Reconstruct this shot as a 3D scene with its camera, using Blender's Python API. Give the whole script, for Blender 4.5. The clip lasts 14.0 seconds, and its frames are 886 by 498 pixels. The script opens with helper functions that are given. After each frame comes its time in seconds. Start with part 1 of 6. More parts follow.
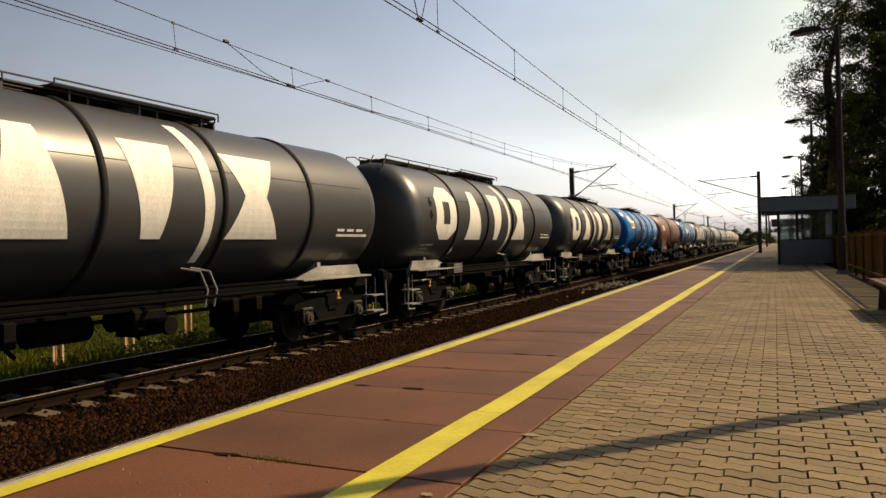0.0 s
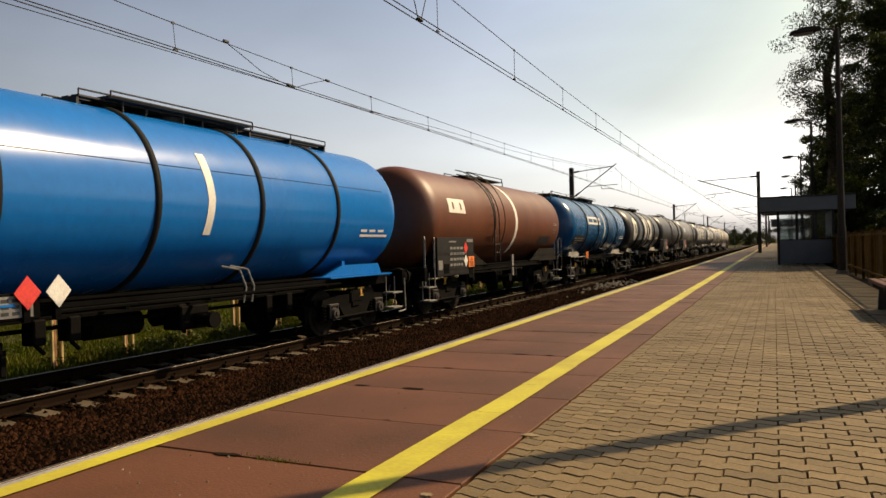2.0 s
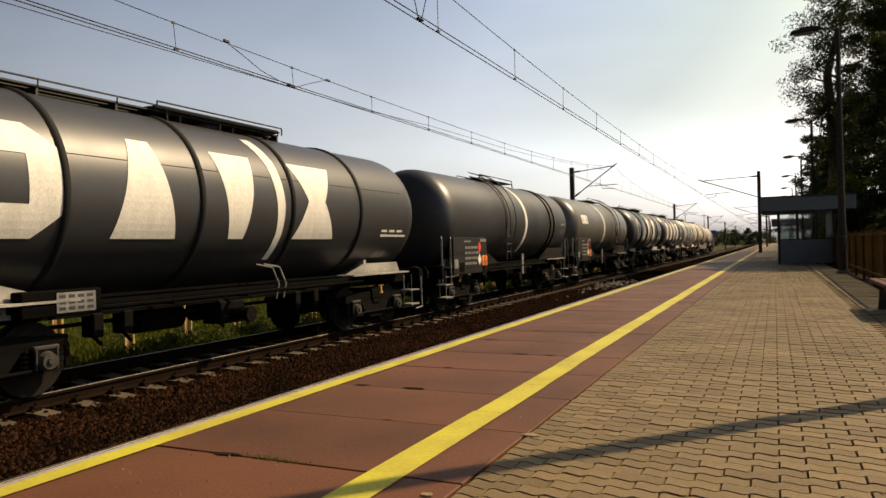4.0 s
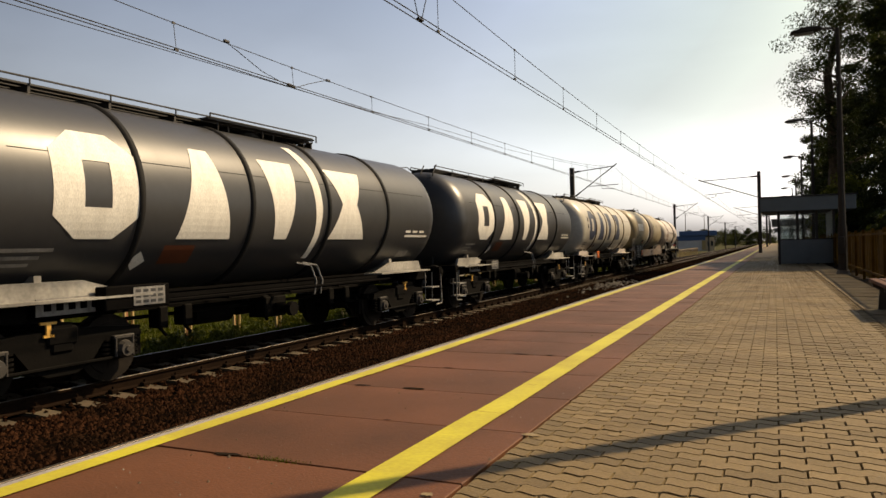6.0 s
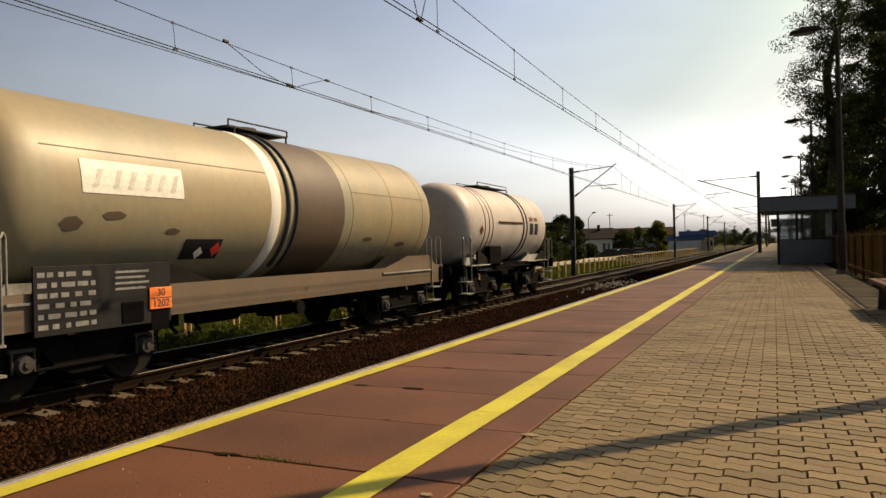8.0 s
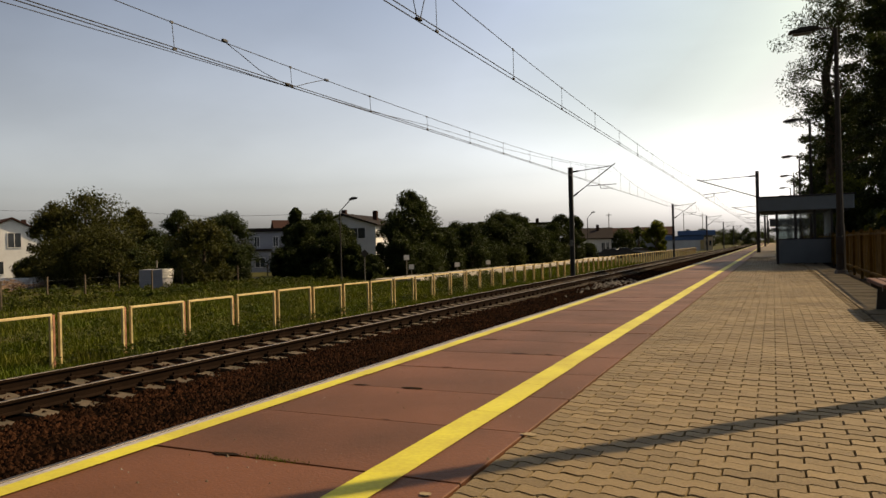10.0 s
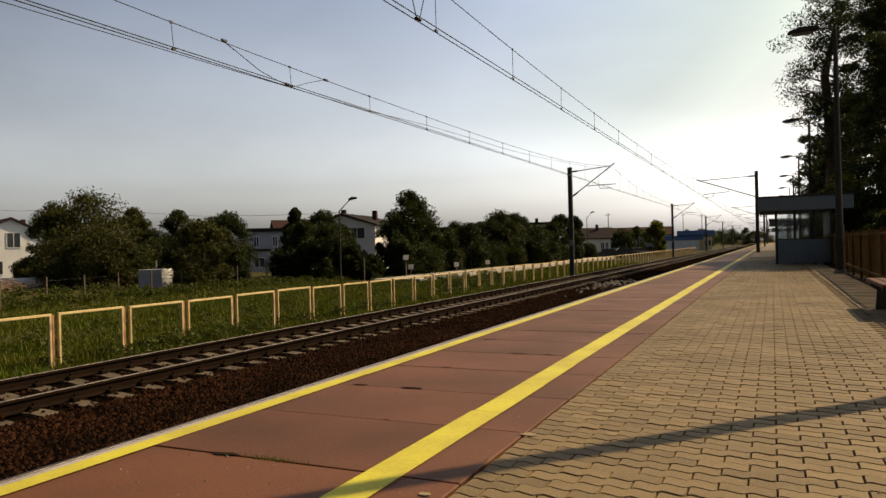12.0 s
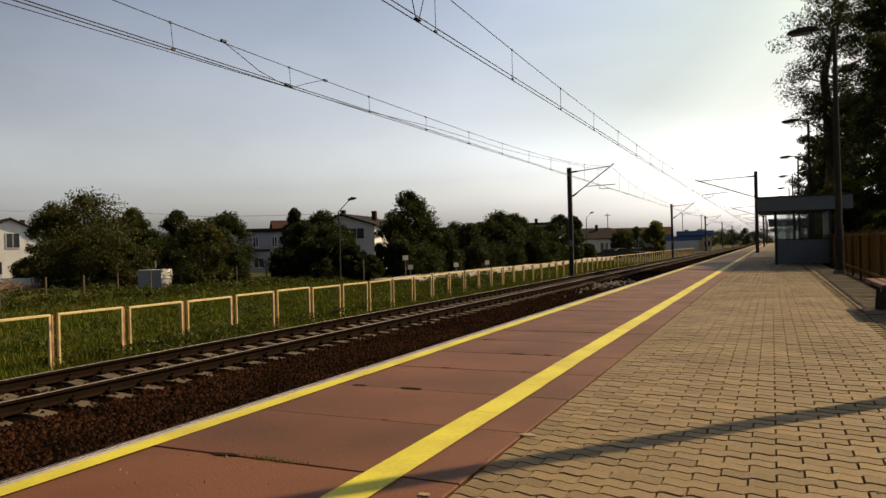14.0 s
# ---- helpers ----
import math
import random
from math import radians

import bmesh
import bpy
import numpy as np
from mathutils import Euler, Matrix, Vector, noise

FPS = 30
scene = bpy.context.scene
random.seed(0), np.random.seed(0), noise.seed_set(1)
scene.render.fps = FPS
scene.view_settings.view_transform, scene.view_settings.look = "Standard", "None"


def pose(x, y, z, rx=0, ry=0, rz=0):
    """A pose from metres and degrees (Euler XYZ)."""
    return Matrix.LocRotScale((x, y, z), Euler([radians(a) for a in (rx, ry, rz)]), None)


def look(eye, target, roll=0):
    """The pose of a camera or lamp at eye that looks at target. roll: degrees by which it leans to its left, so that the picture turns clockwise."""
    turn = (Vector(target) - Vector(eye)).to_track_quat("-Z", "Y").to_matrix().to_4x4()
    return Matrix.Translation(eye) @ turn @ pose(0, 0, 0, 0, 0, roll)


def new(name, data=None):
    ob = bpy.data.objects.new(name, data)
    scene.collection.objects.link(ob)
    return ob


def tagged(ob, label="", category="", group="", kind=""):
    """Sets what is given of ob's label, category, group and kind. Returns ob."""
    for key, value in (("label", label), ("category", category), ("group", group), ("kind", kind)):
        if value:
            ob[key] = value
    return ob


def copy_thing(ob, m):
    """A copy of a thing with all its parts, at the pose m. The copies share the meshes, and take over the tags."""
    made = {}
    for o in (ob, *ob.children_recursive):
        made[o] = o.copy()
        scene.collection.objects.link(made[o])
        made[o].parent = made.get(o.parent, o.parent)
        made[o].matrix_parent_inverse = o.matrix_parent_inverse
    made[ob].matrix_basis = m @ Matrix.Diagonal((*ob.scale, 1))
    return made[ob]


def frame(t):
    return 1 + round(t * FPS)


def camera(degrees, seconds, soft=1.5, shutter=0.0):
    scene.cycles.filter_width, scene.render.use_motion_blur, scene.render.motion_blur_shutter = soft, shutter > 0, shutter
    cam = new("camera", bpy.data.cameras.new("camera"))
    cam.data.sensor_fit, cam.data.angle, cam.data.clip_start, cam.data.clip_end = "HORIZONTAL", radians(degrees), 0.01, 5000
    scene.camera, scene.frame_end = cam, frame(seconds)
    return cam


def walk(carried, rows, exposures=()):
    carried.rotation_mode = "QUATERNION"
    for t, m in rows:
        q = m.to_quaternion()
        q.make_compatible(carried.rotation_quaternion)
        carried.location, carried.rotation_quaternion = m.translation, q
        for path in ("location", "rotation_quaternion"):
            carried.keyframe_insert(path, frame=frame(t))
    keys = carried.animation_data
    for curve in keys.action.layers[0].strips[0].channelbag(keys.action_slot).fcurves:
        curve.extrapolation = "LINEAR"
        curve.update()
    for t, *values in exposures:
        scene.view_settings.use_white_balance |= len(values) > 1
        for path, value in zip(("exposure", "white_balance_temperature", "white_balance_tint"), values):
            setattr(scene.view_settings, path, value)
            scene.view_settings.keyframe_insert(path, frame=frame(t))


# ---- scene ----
cam = camera(63.4, 14.0, soft=1.5)

# Platform top is z = 0, rail top z = RAIL; tracks run along y.
RAIL = -0.72
FAR_X, NEAR_X = -9.21, -4.70
SPEED = 20.2
EDGE_X = -3.17


def eye_pose(dx, dy):
    yaw, pitch = radians(24.66 + dx / 1270 * 57.3), radians(-0.11 + dy / 1270 * 57.3)
    eye = Vector((0, 0, 1.0))
    way = Vector((-math.sin(yaw) * math.cos(pitch), math.cos(yaw) * math.cos(pitch), math.sin(pitch)))
    return look(eye, eye + way, -1.42)


walk(cam, [(0.0, eye_pose(3.5, 1.0)), (1.5, eye_pose(3.0, 1.2)), (3.0, eye_pose(3.5, 0.6)), (5.5, eye_pose(4.0, 0.8)),
           (6.5, eye_pose(3.8, 1.0)), (8.0, eye_pose(3.0, 0.8)), (10.5, eye_pose(1.0, 0.0)), (12.0, eye_pose(0.3, 0.0)),
           (13.0, eye_pose(-0.2, 0.0)), (14.0, eye_pose(-0.6, 0.6))],
     exposures=[(0.0, 0.5, 7100, 11), (14.0, 0.5, 7100, 11)])

# ---- light ----
SUN_AZ, SUN_EL = 41.5, 43.0   # degrees clockwise from +y, and above the horizon
world = bpy.data.worlds.new("sky")
scene.world = world
world.use_nodes = True
wn = world.node_tree.nodes
wl = world.node_tree.links
sky = wn.new("ShaderNodeTexSky")
sky.sky_type = "NISHITA"
sky.sun_disc = False
sky.sun_elevation = radians(SUN_EL)
sky.sun_rotation = radians(SUN_AZ)
sky.air_density, sky.dust_density, sky.ozone_density = 1.0, 2.7, 1.0
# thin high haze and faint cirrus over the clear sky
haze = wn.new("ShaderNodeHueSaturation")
# gamma steepens the sky's contrast to lower the ambient fill
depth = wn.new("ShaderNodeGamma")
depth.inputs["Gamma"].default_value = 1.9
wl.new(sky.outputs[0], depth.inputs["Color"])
# cap on the glow round the sun, which also limits its fill light
glow = wn.new("ShaderNodeMix")
glow.data_type, glow.blend_type = "RGBA", "DARKEN"
glow.inputs["Factor"].default_value = 1.0
glow.inputs["B"].default_value = (27.2, 26.8, 22.0, 1)
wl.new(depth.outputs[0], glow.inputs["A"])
wl.new(glow.outputs["Result"], haze.inputs["Color"])
wco, wmap, cirrus, cmap = wn.new("ShaderNodeTexCoord"), wn.new("ShaderNodeMapping"), wn.new("ShaderNodeTexNoise"), wn.new("ShaderNodeMapRange")
wmap.inputs["Scale"].default_value = (1.2, 2.6, 5.0)
wmap.inputs["Rotation"].default_value = (0.3, 0.2, 0.6)
cirrus.inputs["Scale"].default_value, cirrus.inputs["Detail"].default_value = 1.6, 7
cmap.inputs["From Min"].default_value, cmap.inputs["From Max"].default_value = 0.4, 0.75
cmap.inputs["To Min"].default_value, cmap.inputs["To Max"].default_value = 0.25, 0.29
wl.new(wco.outputs["Generated"], wmap.inputs[0])
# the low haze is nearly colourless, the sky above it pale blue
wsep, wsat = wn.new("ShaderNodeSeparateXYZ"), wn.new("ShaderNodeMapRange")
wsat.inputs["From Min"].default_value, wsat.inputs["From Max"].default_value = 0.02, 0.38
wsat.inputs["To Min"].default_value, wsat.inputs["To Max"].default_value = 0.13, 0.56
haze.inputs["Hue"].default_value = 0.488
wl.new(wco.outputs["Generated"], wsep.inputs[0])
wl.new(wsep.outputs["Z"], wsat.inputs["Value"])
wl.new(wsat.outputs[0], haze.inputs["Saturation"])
# ground haze keeps the horizon bright
wlow, low = wn.new("ShaderNodeMapRange"), wn.new("ShaderNodeMath")
wlow.interpolation_type, low.operation = "SMOOTHSTEP", "MULTIPLY"
wlow.inputs["From Min"].default_value, wlow.inputs["From Max"].default_value = -0.02, 0.2
wlow.inputs["To Min"].default_value, wlow.inputs["To Max"].default_value = 1.75, 1.0
wl.new(wsep.outputs["Z"], wlow.inputs["Value"])
wl.new(wmap.outputs[0], cirrus.inputs["Vector"])
wl.new(cirrus.outputs["Fac"], cmap.inputs["Value"])
wl.new(cmap.outputs[0], low.inputs[0])
wl.new(wlow.outputs[0], low.inputs[1])
wl.new(low.outputs[0], haze.inputs["Value"])
# brighter towards the sun; dimmed behind to cut fill light; even bluish tint
away, fall, dim, tint = wn.new("ShaderNodeVectorMath"), wn.new("ShaderNodeMapRange"), wn.new("ShaderNodeVectorMath"), wn.new("ShaderNodeMix")
away.operation, dim.operation = "DOT_PRODUCT", "SCALE"
away.inputs[1].default_value = (math.sin(radians(SUN_AZ)), math.cos(radians(SUN_AZ)), 0)
fall.interpolation_type = "SMOOTHSTEP"
fall.inputs["From Min"].default_value, fall.inputs["From Max"].default_value = -1.0, 0.1
fall.inputs["To Min"].default_value, fall.inputs["To Max"].default_value = 0.22, 1.0
tint.data_type, tint.blend_type = "RGBA", "MULTIPLY"
tint.inputs["Factor"].default_value = 1.0
tint.inputs["B"].default_value = (0.965, 0.99, 1.045, 1)
wl.new(wco.outputs["Generated"], away.inputs[0])
wl.new(away.outputs["Value"], fall.inputs["Value"])
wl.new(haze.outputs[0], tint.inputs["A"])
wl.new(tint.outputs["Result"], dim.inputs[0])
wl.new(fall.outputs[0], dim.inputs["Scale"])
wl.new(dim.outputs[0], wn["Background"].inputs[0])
wn["Background"].inputs[1].default_value = 0.1
sun = new("sun", bpy.data.lights.new("sun", "SUN"))
sun.data.energy, sun.data.angle, sun.data.color = 5.0, radians(0.6), (1.0, 0.80, 0.54)
to_sun = Vector((math.sin(radians(SUN_AZ)) * math.cos(radians(SUN_EL)), math.cos(radians(SUN_AZ)) * math.cos(radians(SUN_EL)), math.sin(radians(SUN_EL))))
sun.matrix_world = look((0, 0, 60), Vector((0, 0, 60)) - to_sun)


# ---- materials ----
def mat(name, color, rough=0.7, metal=0.0, second=None, scale=6.0, amount=0.5, grain=60.0, bump=0.15, spec=0.5, island=0.0, random_ob=0.0, coat=0.0, detail=6.0, stretch=(1, 1, 1), rough_var=0.1, fine_amount=0.18):
    """Two-scale procedural surface: broad patches between two colours, fine grain, bump and roughness variation."""
    m = bpy.data.materials.new(name)
    m.use_nodes = True
    n, l = m.node_tree.nodes, m.node_tree.links
    b = n["Principled BSDF"]
    second = second or tuple(c * 0.6 for c in color)
    co = n.new("ShaderNodeTexCoord")
    mp = n.new("ShaderNodeMapping")
    mp.inputs["Scale"].default_value = stretch
    l.new(co.outputs["Object"], mp.inputs[0])
    if random_ob:
        info, off = n.new("ShaderNodeObjectInfo"), n.new("ShaderNodeVectorMath")
        off.operation = "SCALE"
        off.inputs[0].default_value = (37.0, 53.0, 11.0)
        l.new(info.outputs["Random"], off.inputs["Scale"])
        l.new(off.outputs[0], mp.inputs["Location"])
    big, fine = n.new("ShaderNodeTexNoise"), n.new("ShaderNodeTexNoise")
    for k, s in ((big, scale), (fine, grain)):
        l.new(mp.outputs[0], k.inputs["Vector"])
        k.inputs["Scale"].default_value, k.inputs["Detail"].default_value = s, detail
    ramp = n.new("ShaderNodeMapRange")
    ramp.inputs["From Min"].default_value, ramp.inputs["From Max"].default_value = 0.35, 0.7
    ramp.inputs["To Max"].default_value = amount
    l.new(big.outputs["Fac"], ramp.inputs["Value"])
    mix = n.new("ShaderNodeMix")
    mix.data_type = "RGBA"
    mix.inputs["A"].default_value, mix.inputs["B"].default_value = (*color, 1), (*second, 1)
    l.new(ramp.outputs[0], mix.inputs["Factor"])
    hsv = n.new("ShaderNodeHueSaturation")
    l.new(mix.outputs["Result"], hsv.inputs["Color"])
    val = n.new("ShaderNodeMapRange")
    val.inputs["From Min"].default_value, val.inputs["From Max"].default_value = 0.3, 0.7
    val.inputs["To Min"].default_value, val.inputs["To Max"].default_value = 1 - fine_amount, 1 + fine_amount
    l.new(fine.outputs["Fac"], val.inputs["Value"])
    last = val.outputs[0]
    for on, source in ((island, "ShaderNodeNewGeometry"), (random_ob, "ShaderNodeObjectInfo")):
        if on:
            g = n.new(source)
            r = n.new("ShaderNodeMapRange")
            r.inputs["To Min"].default_value, r.inputs["To Max"].default_value = 1 - on, 1 + on
            l.new(g.outputs["Random Per Island" if source.endswith("Geometry") else "Random"], r.inputs["Value"])
            mul = n.new("ShaderNodeMath")
            mul.operation = "MULTIPLY"
            l.new(last, mul.inputs[0])
            l.new(r.outputs[0], mul.inputs[1])
            last = mul.outputs[0]
    l.new(last, hsv.inputs["Value"])
    l.new(hsv.outputs[0], b.inputs["Base Color"])
    rr = n.new("ShaderNodeMapRange")
    rr.inputs["To Min"].default_value, rr.inputs["To Max"].default_value = max(0.03, rough - rough_var), min(1, rough + rough_var)
    l.new(big.outputs["Fac"], rr.inputs["Value"])
    l.new(rr.outputs[0], b.inputs["Roughness"])
    b.inputs["Metallic"].default_value = metal
    b.inputs["Specular IOR Level"].default_value = spec
    b.inputs["Coat Weight"].default_value = coat
    b.inputs["Coat Roughness"].default_value = 0.15
    if bump:
        bp = n.new("ShaderNodeBump")
        bp.inputs["Strength"].default_value, bp.inputs["Distance"].default_value = bump, 0.01
        l.new(fine.outputs["Fac"], bp.inputs["Height"])
        l.new(bp.outputs[0], b.inputs["Normal"])
    return m


def leaf_mat(name, color, second):
    m = mat(name, color, 0.6, 0, second, 0.6, 0.8, 3.0, 0, 0.08, island=0.6)
    n, l = m.node_tree.nodes, m.node_tree.links
    tr, mx = n.new("ShaderNodeBsdfTranslucent"), n.new("ShaderNodeMixShader")
    tr.inputs["Color"].default_value = (color[0] * 1.6, color[1] * 1.5, color[2] * 0.6, 1)
    mx.inputs[0].default_value = 0.22
    l.new(n["Principled BSDF"].outputs[0], mx.inputs[1])
    l.new(tr.outputs[0], mx.inputs[2])
    l.new(mx.outputs[0], n["Material Output"].inputs[0])
    return m


def glass_mat(name, tint=(0.8, 0.85, 0.85), rough=0.05):
    m = bpy.data.materials.new(name)
    m.use_nodes = True
    b = m.node_tree.nodes["Principled BSDF"]
    b.inputs["Base Color"].default_value = (*tint, 1)
    b.inputs["Roughness"].default_value = rough
    b.inputs["Transmission Weight"].default_value = 1.0
    b.inputs["IOR"].default_value = 1.3
    return m


M_GRASS = mat("grass_ground", (0.032, 0.034, 0.007), 0.95, 0, (0.05, 0.04, 0.014), 0.35, 0.8, 9.0, 0.5, 0.05)
M_BLADE = leaf_mat("grass_blades", (0.048, 0.066, 0.005), (0.085, 0.070, 0.010))
M_WEED = leaf_mat("weed_leaves", (0.035, 0.048, 0.008), (0.075, 0.066, 0.014))
M_LEAF = leaf_mat("leaves_dark", (0.02, 0.028, 0.008), (0.032, 0.038, 0.011))
M_LEAF2 = leaf_mat("leaves_olive", (0.033, 0.036, 0.009), (0.055, 0.05, 0.013))
# light green leaves, brightened so that sunlight is part of the colour
M_SUNLEAF = leaf_mat("leaves_light_sunlit", (0.075, 0.09, 0.014), (0.11, 0.11, 0.02))
M_NEEDLE = leaf_mat("needles", (0.022, 0.031, 0.011), (0.036, 0.043, 0.014))
M_BARK = mat("bark", (0.10, 0.075, 0.05), 0.95, 0, (0.05, 0.04, 0.03), 4, 0.8, 30, 0.6, 0.2)
# near-black bed: shade in the gaps between stones put into the colour
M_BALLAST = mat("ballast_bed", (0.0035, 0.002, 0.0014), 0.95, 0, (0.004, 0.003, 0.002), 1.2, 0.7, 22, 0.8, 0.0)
M_STONE = mat("ballast_stone", (0.022, 0.009, 0.0042), 0.95, 0, (0.004, 0.003, 0.0018), 1.0, 0.7, 50, 0.3, 0.02, island=0.75)
M_CONCRETE = mat("sleeper_concrete", (0.085, 0.06, 0.037), 0.9, 0, (0.03, 0.03, 0.02), 5, 0.7, 60, 0.3, 0.25, random_ob=0.2)
M_GREYCON = mat("grey_concrete", (0.20, 0.18, 0.15), 0.9, 0, (0.12, 0.11, 0.095), 2, 0.7, 40, 0.3, 0.25)
M_RAILSIDE = mat("rusty_rail", (0.013, 0.0075, 0.0045), 0.9, 0.0, (0.007, 0.0045, 0.003), 4, 0.7, 40, 0.2, 0.02)
M_RAILTOP = mat("polished_rail_head", (0.16, 0.135, 0.11), 0.5, 1.0, (0.09, 0.075, 0.06), 2, 0.5, 30, 0.0)
M_RED = mat("red_slab_paint", (0.102, 0.0385, 0.015), 0.66, 0, (0.058, 0.024, 0.0105), 0.9, 1.0, 70, 0.25, 0.2, random_ob=0.06)
M_YELLOW = mat("yellow_line_paint", (0.42, 0.375, 0.018), 0.65, 0, (0.30, 0.25, 0.025), 2.2, 0.8, 35, 0.1, 0.4, fine_amount=0.1)
M_EDGE = mat("edge_concrete_white", (0.27, 0.25, 0.245), 0.75, 0, (0.13, 0.12, 0.115), 4, 0.6, 50, 0.2, 0.4)
M_PAVER = mat("paver_concrete", (0.155, 0.109, 0.051), 0.68, 0, (0.088, 0.063, 0.032), 1.2, 0.8, 80, 0.35, 0.18, island=0.1, random_ob=0.08)
M_VERGE = mat("verge_slab_concrete", (0.15, 0.115, 0.068), 0.9, 0, (0.10, 0.078, 0.05), 2, 0.8, 40, 0.3, 0.08, random_ob=0.12)
M_SAND = mat("joint_sand", (0.016, 0.011, 0.007), 0.95, 0, (0.009, 0.007, 0.005), 3, 0.7, 60, 0.4, 0.02)
M_STEELDARK = mat("dark_steel", (0.022, 0.021, 0.02), 0.6, 0.3, (0.035, 0.028, 0.022), 3, 0.6, 40, 0.1)
M_MAST = mat("mast_steel", (0.03, 0.03, 0.03), 0.65, 0.1, (0.04, 0.035, 0.03), 3, 0.6, 40, 0.1)
M_WIRE = mat("copper_wire", (0.03, 0.028, 0.028), 0.6, 0.2, None, 2, 0.4, 20, 0)
M_POLE = mat("lamp_pole", (0.045, 0.04, 0.035), 0.85, 0.0, (0.028, 0.025, 0.022), 3, 0.7, 40, 0.15, 0.15)
M_RUST = mat("rust_fence", (0.125, 0.072, 0.010), 0.9, 0.0, (0.06, 0.033, 0.007), 2.5, 0.8, 30, 0.25, 0.05, random_ob=0.25)
M_CREAM = mat("cream_rail_paint", (0.50, 0.39, 0.17), 0.6, 0, (0.28, 0.11, 0.05), 3.0, 0.35, 25, 0.1)
M_RUSTPOST = mat("rust_red_post", (0.30, 0.13, 0.07), 0.75, 0, (0.2, 0.09, 0.05), 3, 0.6, 25, 0.1)
M_WOOD = mat("bench_wood", (0.095, 0.042, 0.028), 0.7, 0, (0.06, 0.03, 0.02), 6, 0.6, 50, 0.2, 0.12, stretch=(6, 1, 6))
M_SHELTER = mat("shelter_panel", (0.145, 0.165, 0.17), 0.7, 0, (0.105, 0.12, 0.125), 1.5, 0.6, 40, 0.1)
M_ROOF = mat("dark_roof", (0.022, 0.018, 0.017), 0.9, 0, (0.015, 0.013, 0.013), 3, 0.6, 30, 0.2, 0.05)
M_REDROOF = mat("tile_roof", (0.042, 0.022, 0.018), 0.9, 0, (0.028, 0.017, 0.015), 3, 0.6, 30, 0.2, 0.05)
M_WHITEWALL = mat("white_plaster", (0.62, 0.61, 0.58), 0.9, 0, (0.48, 0.46, 0.44), 0.8, 0.5, 20, 0.15)
M_GREYWALL = mat("grey_plaster", (0.31, 0.31, 0.33), 0.9, 0, (0.24, 0.24, 0.25), 0.8, 0.6, 20, 0.15)
M_TANWALL = mat("tan_plaster", (0.55, 0.44, 0.28), 0.9, 0, (0.45, 0.36, 0.24), 0.8, 0.6, 20, 0.15)
M_BLUEWALL = mat("blue_panel", (0.06, 0.13, 0.30), 0.6, 0, (0.05, 0.10, 0.22), 0.8, 0.5, 20, 0.05)
M_PANE = mat("dark_window_glass", (0.03, 0.035, 0.04), 0.1, 0, (0.05, 0.05, 0.055), 1, 0.5, 5, 0, 0.8)
M_GLASS = glass_mat("shelter_glass", (0.8, 0.84, 0.84))
M_DRYWOOD = mat("dry_branches", (0.22, 0.15, 0.10), 0.9, 0, (0.13, 0.085, 0.06), 2, 0.7, 30, 0.1, 0.1)
M_STAIN = mat("dried_stain", (0.24, 0.19, 0.12), 0.9, 0, (0.15, 0.11, 0.06), 25, 0.9, 80, 0.2, 0.1)
M_ASPHALT = mat("asphalt", (0.07, 0.068, 0.065), 0.9, 0, (0.05, 0.05, 0.05), 0.6, 0.6, 40, 0.3)
M_TRAIL = mat("dry_path", (0.27, 0.24, 0.20), 0.95, 0, (0.17, 0.14, 0.10), 0.8, 0.7, 20, 0.2)
M_WHITE = mat("white_paint", (0.66, 0.63, 0.56), 0.6, 0, (0.48, 0.45, 0.39), 2.5, 0.5, 30, 0.05, stretch=(1, 3, 1))
M_ORANGE = mat("orange_plate", (0.85, 0.20, 0.03), 0.5, 0, (0.75, 0.17, 0.03), 4, 0.5, 30, 0)
M_BLACK = mat("black_paint", (0.02, 0.02, 0.02), 0.6, 0, (0.03, 0.03, 0.03), 4, 0.5, 30, 0)
M_SIGNRED = mat("red_sign", (0.6, 0.04, 0.03), 0.5, 0, None, 4, 0.2, 30, 0)
# near-black frame and bogies: shade under the tanks put into the colour
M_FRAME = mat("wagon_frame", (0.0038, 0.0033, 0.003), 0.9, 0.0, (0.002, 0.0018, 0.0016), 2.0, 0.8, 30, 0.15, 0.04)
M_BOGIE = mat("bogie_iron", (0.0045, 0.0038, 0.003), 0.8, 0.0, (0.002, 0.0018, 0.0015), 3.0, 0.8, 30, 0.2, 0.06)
M_WHEEL = mat("wheel_steel", (0.011, 0.009, 0.007), 0.6, 0.3, (0.03, 0.024, 0.02), 3.0, 0.5, 30, 0.1, 0.1)
# lighter than the bogie iron: glints on the axle boxes put into the colour
M_AXLE_GLINT = mat("axle_box_glint", (0.05, 0.045, 0.04), 0.6, 0.1, (0.02, 0.017, 0.014), 5, 0.7, 40, 0.1, 0.2)
M_PLATE = mat("grey_plate", (0.20, 0.19, 0.175), 0.6, 0.0, (0.09, 0.085, 0.078), 9.0, 0.8, 40, 0.05)


# ---- mesh helpers ----
def finish(name, bm, material, parent=None, label="", smooth=False):
    me = bpy.data.meshes.new(name)
    bm.normal_update()
    bm.to_mesh(me)
    bm.free()
    me.materials.append(material)
    if smooth:
        for p in me.polygons:
            p.use_smooth = True
    ob = new(name, me)
    if parent:
        ob.parent = parent
    if label:
        ob["label"] = label
    return ob


def part(name, bm, material, parent, label="", smooth=False):
    return finish(name, bm, material, parent, label, smooth)


def empty(name, m=None):
    ob = new(name)
    ob.empty_display_size = 0.3
    if m:
        ob.matrix_world = m
    return ob


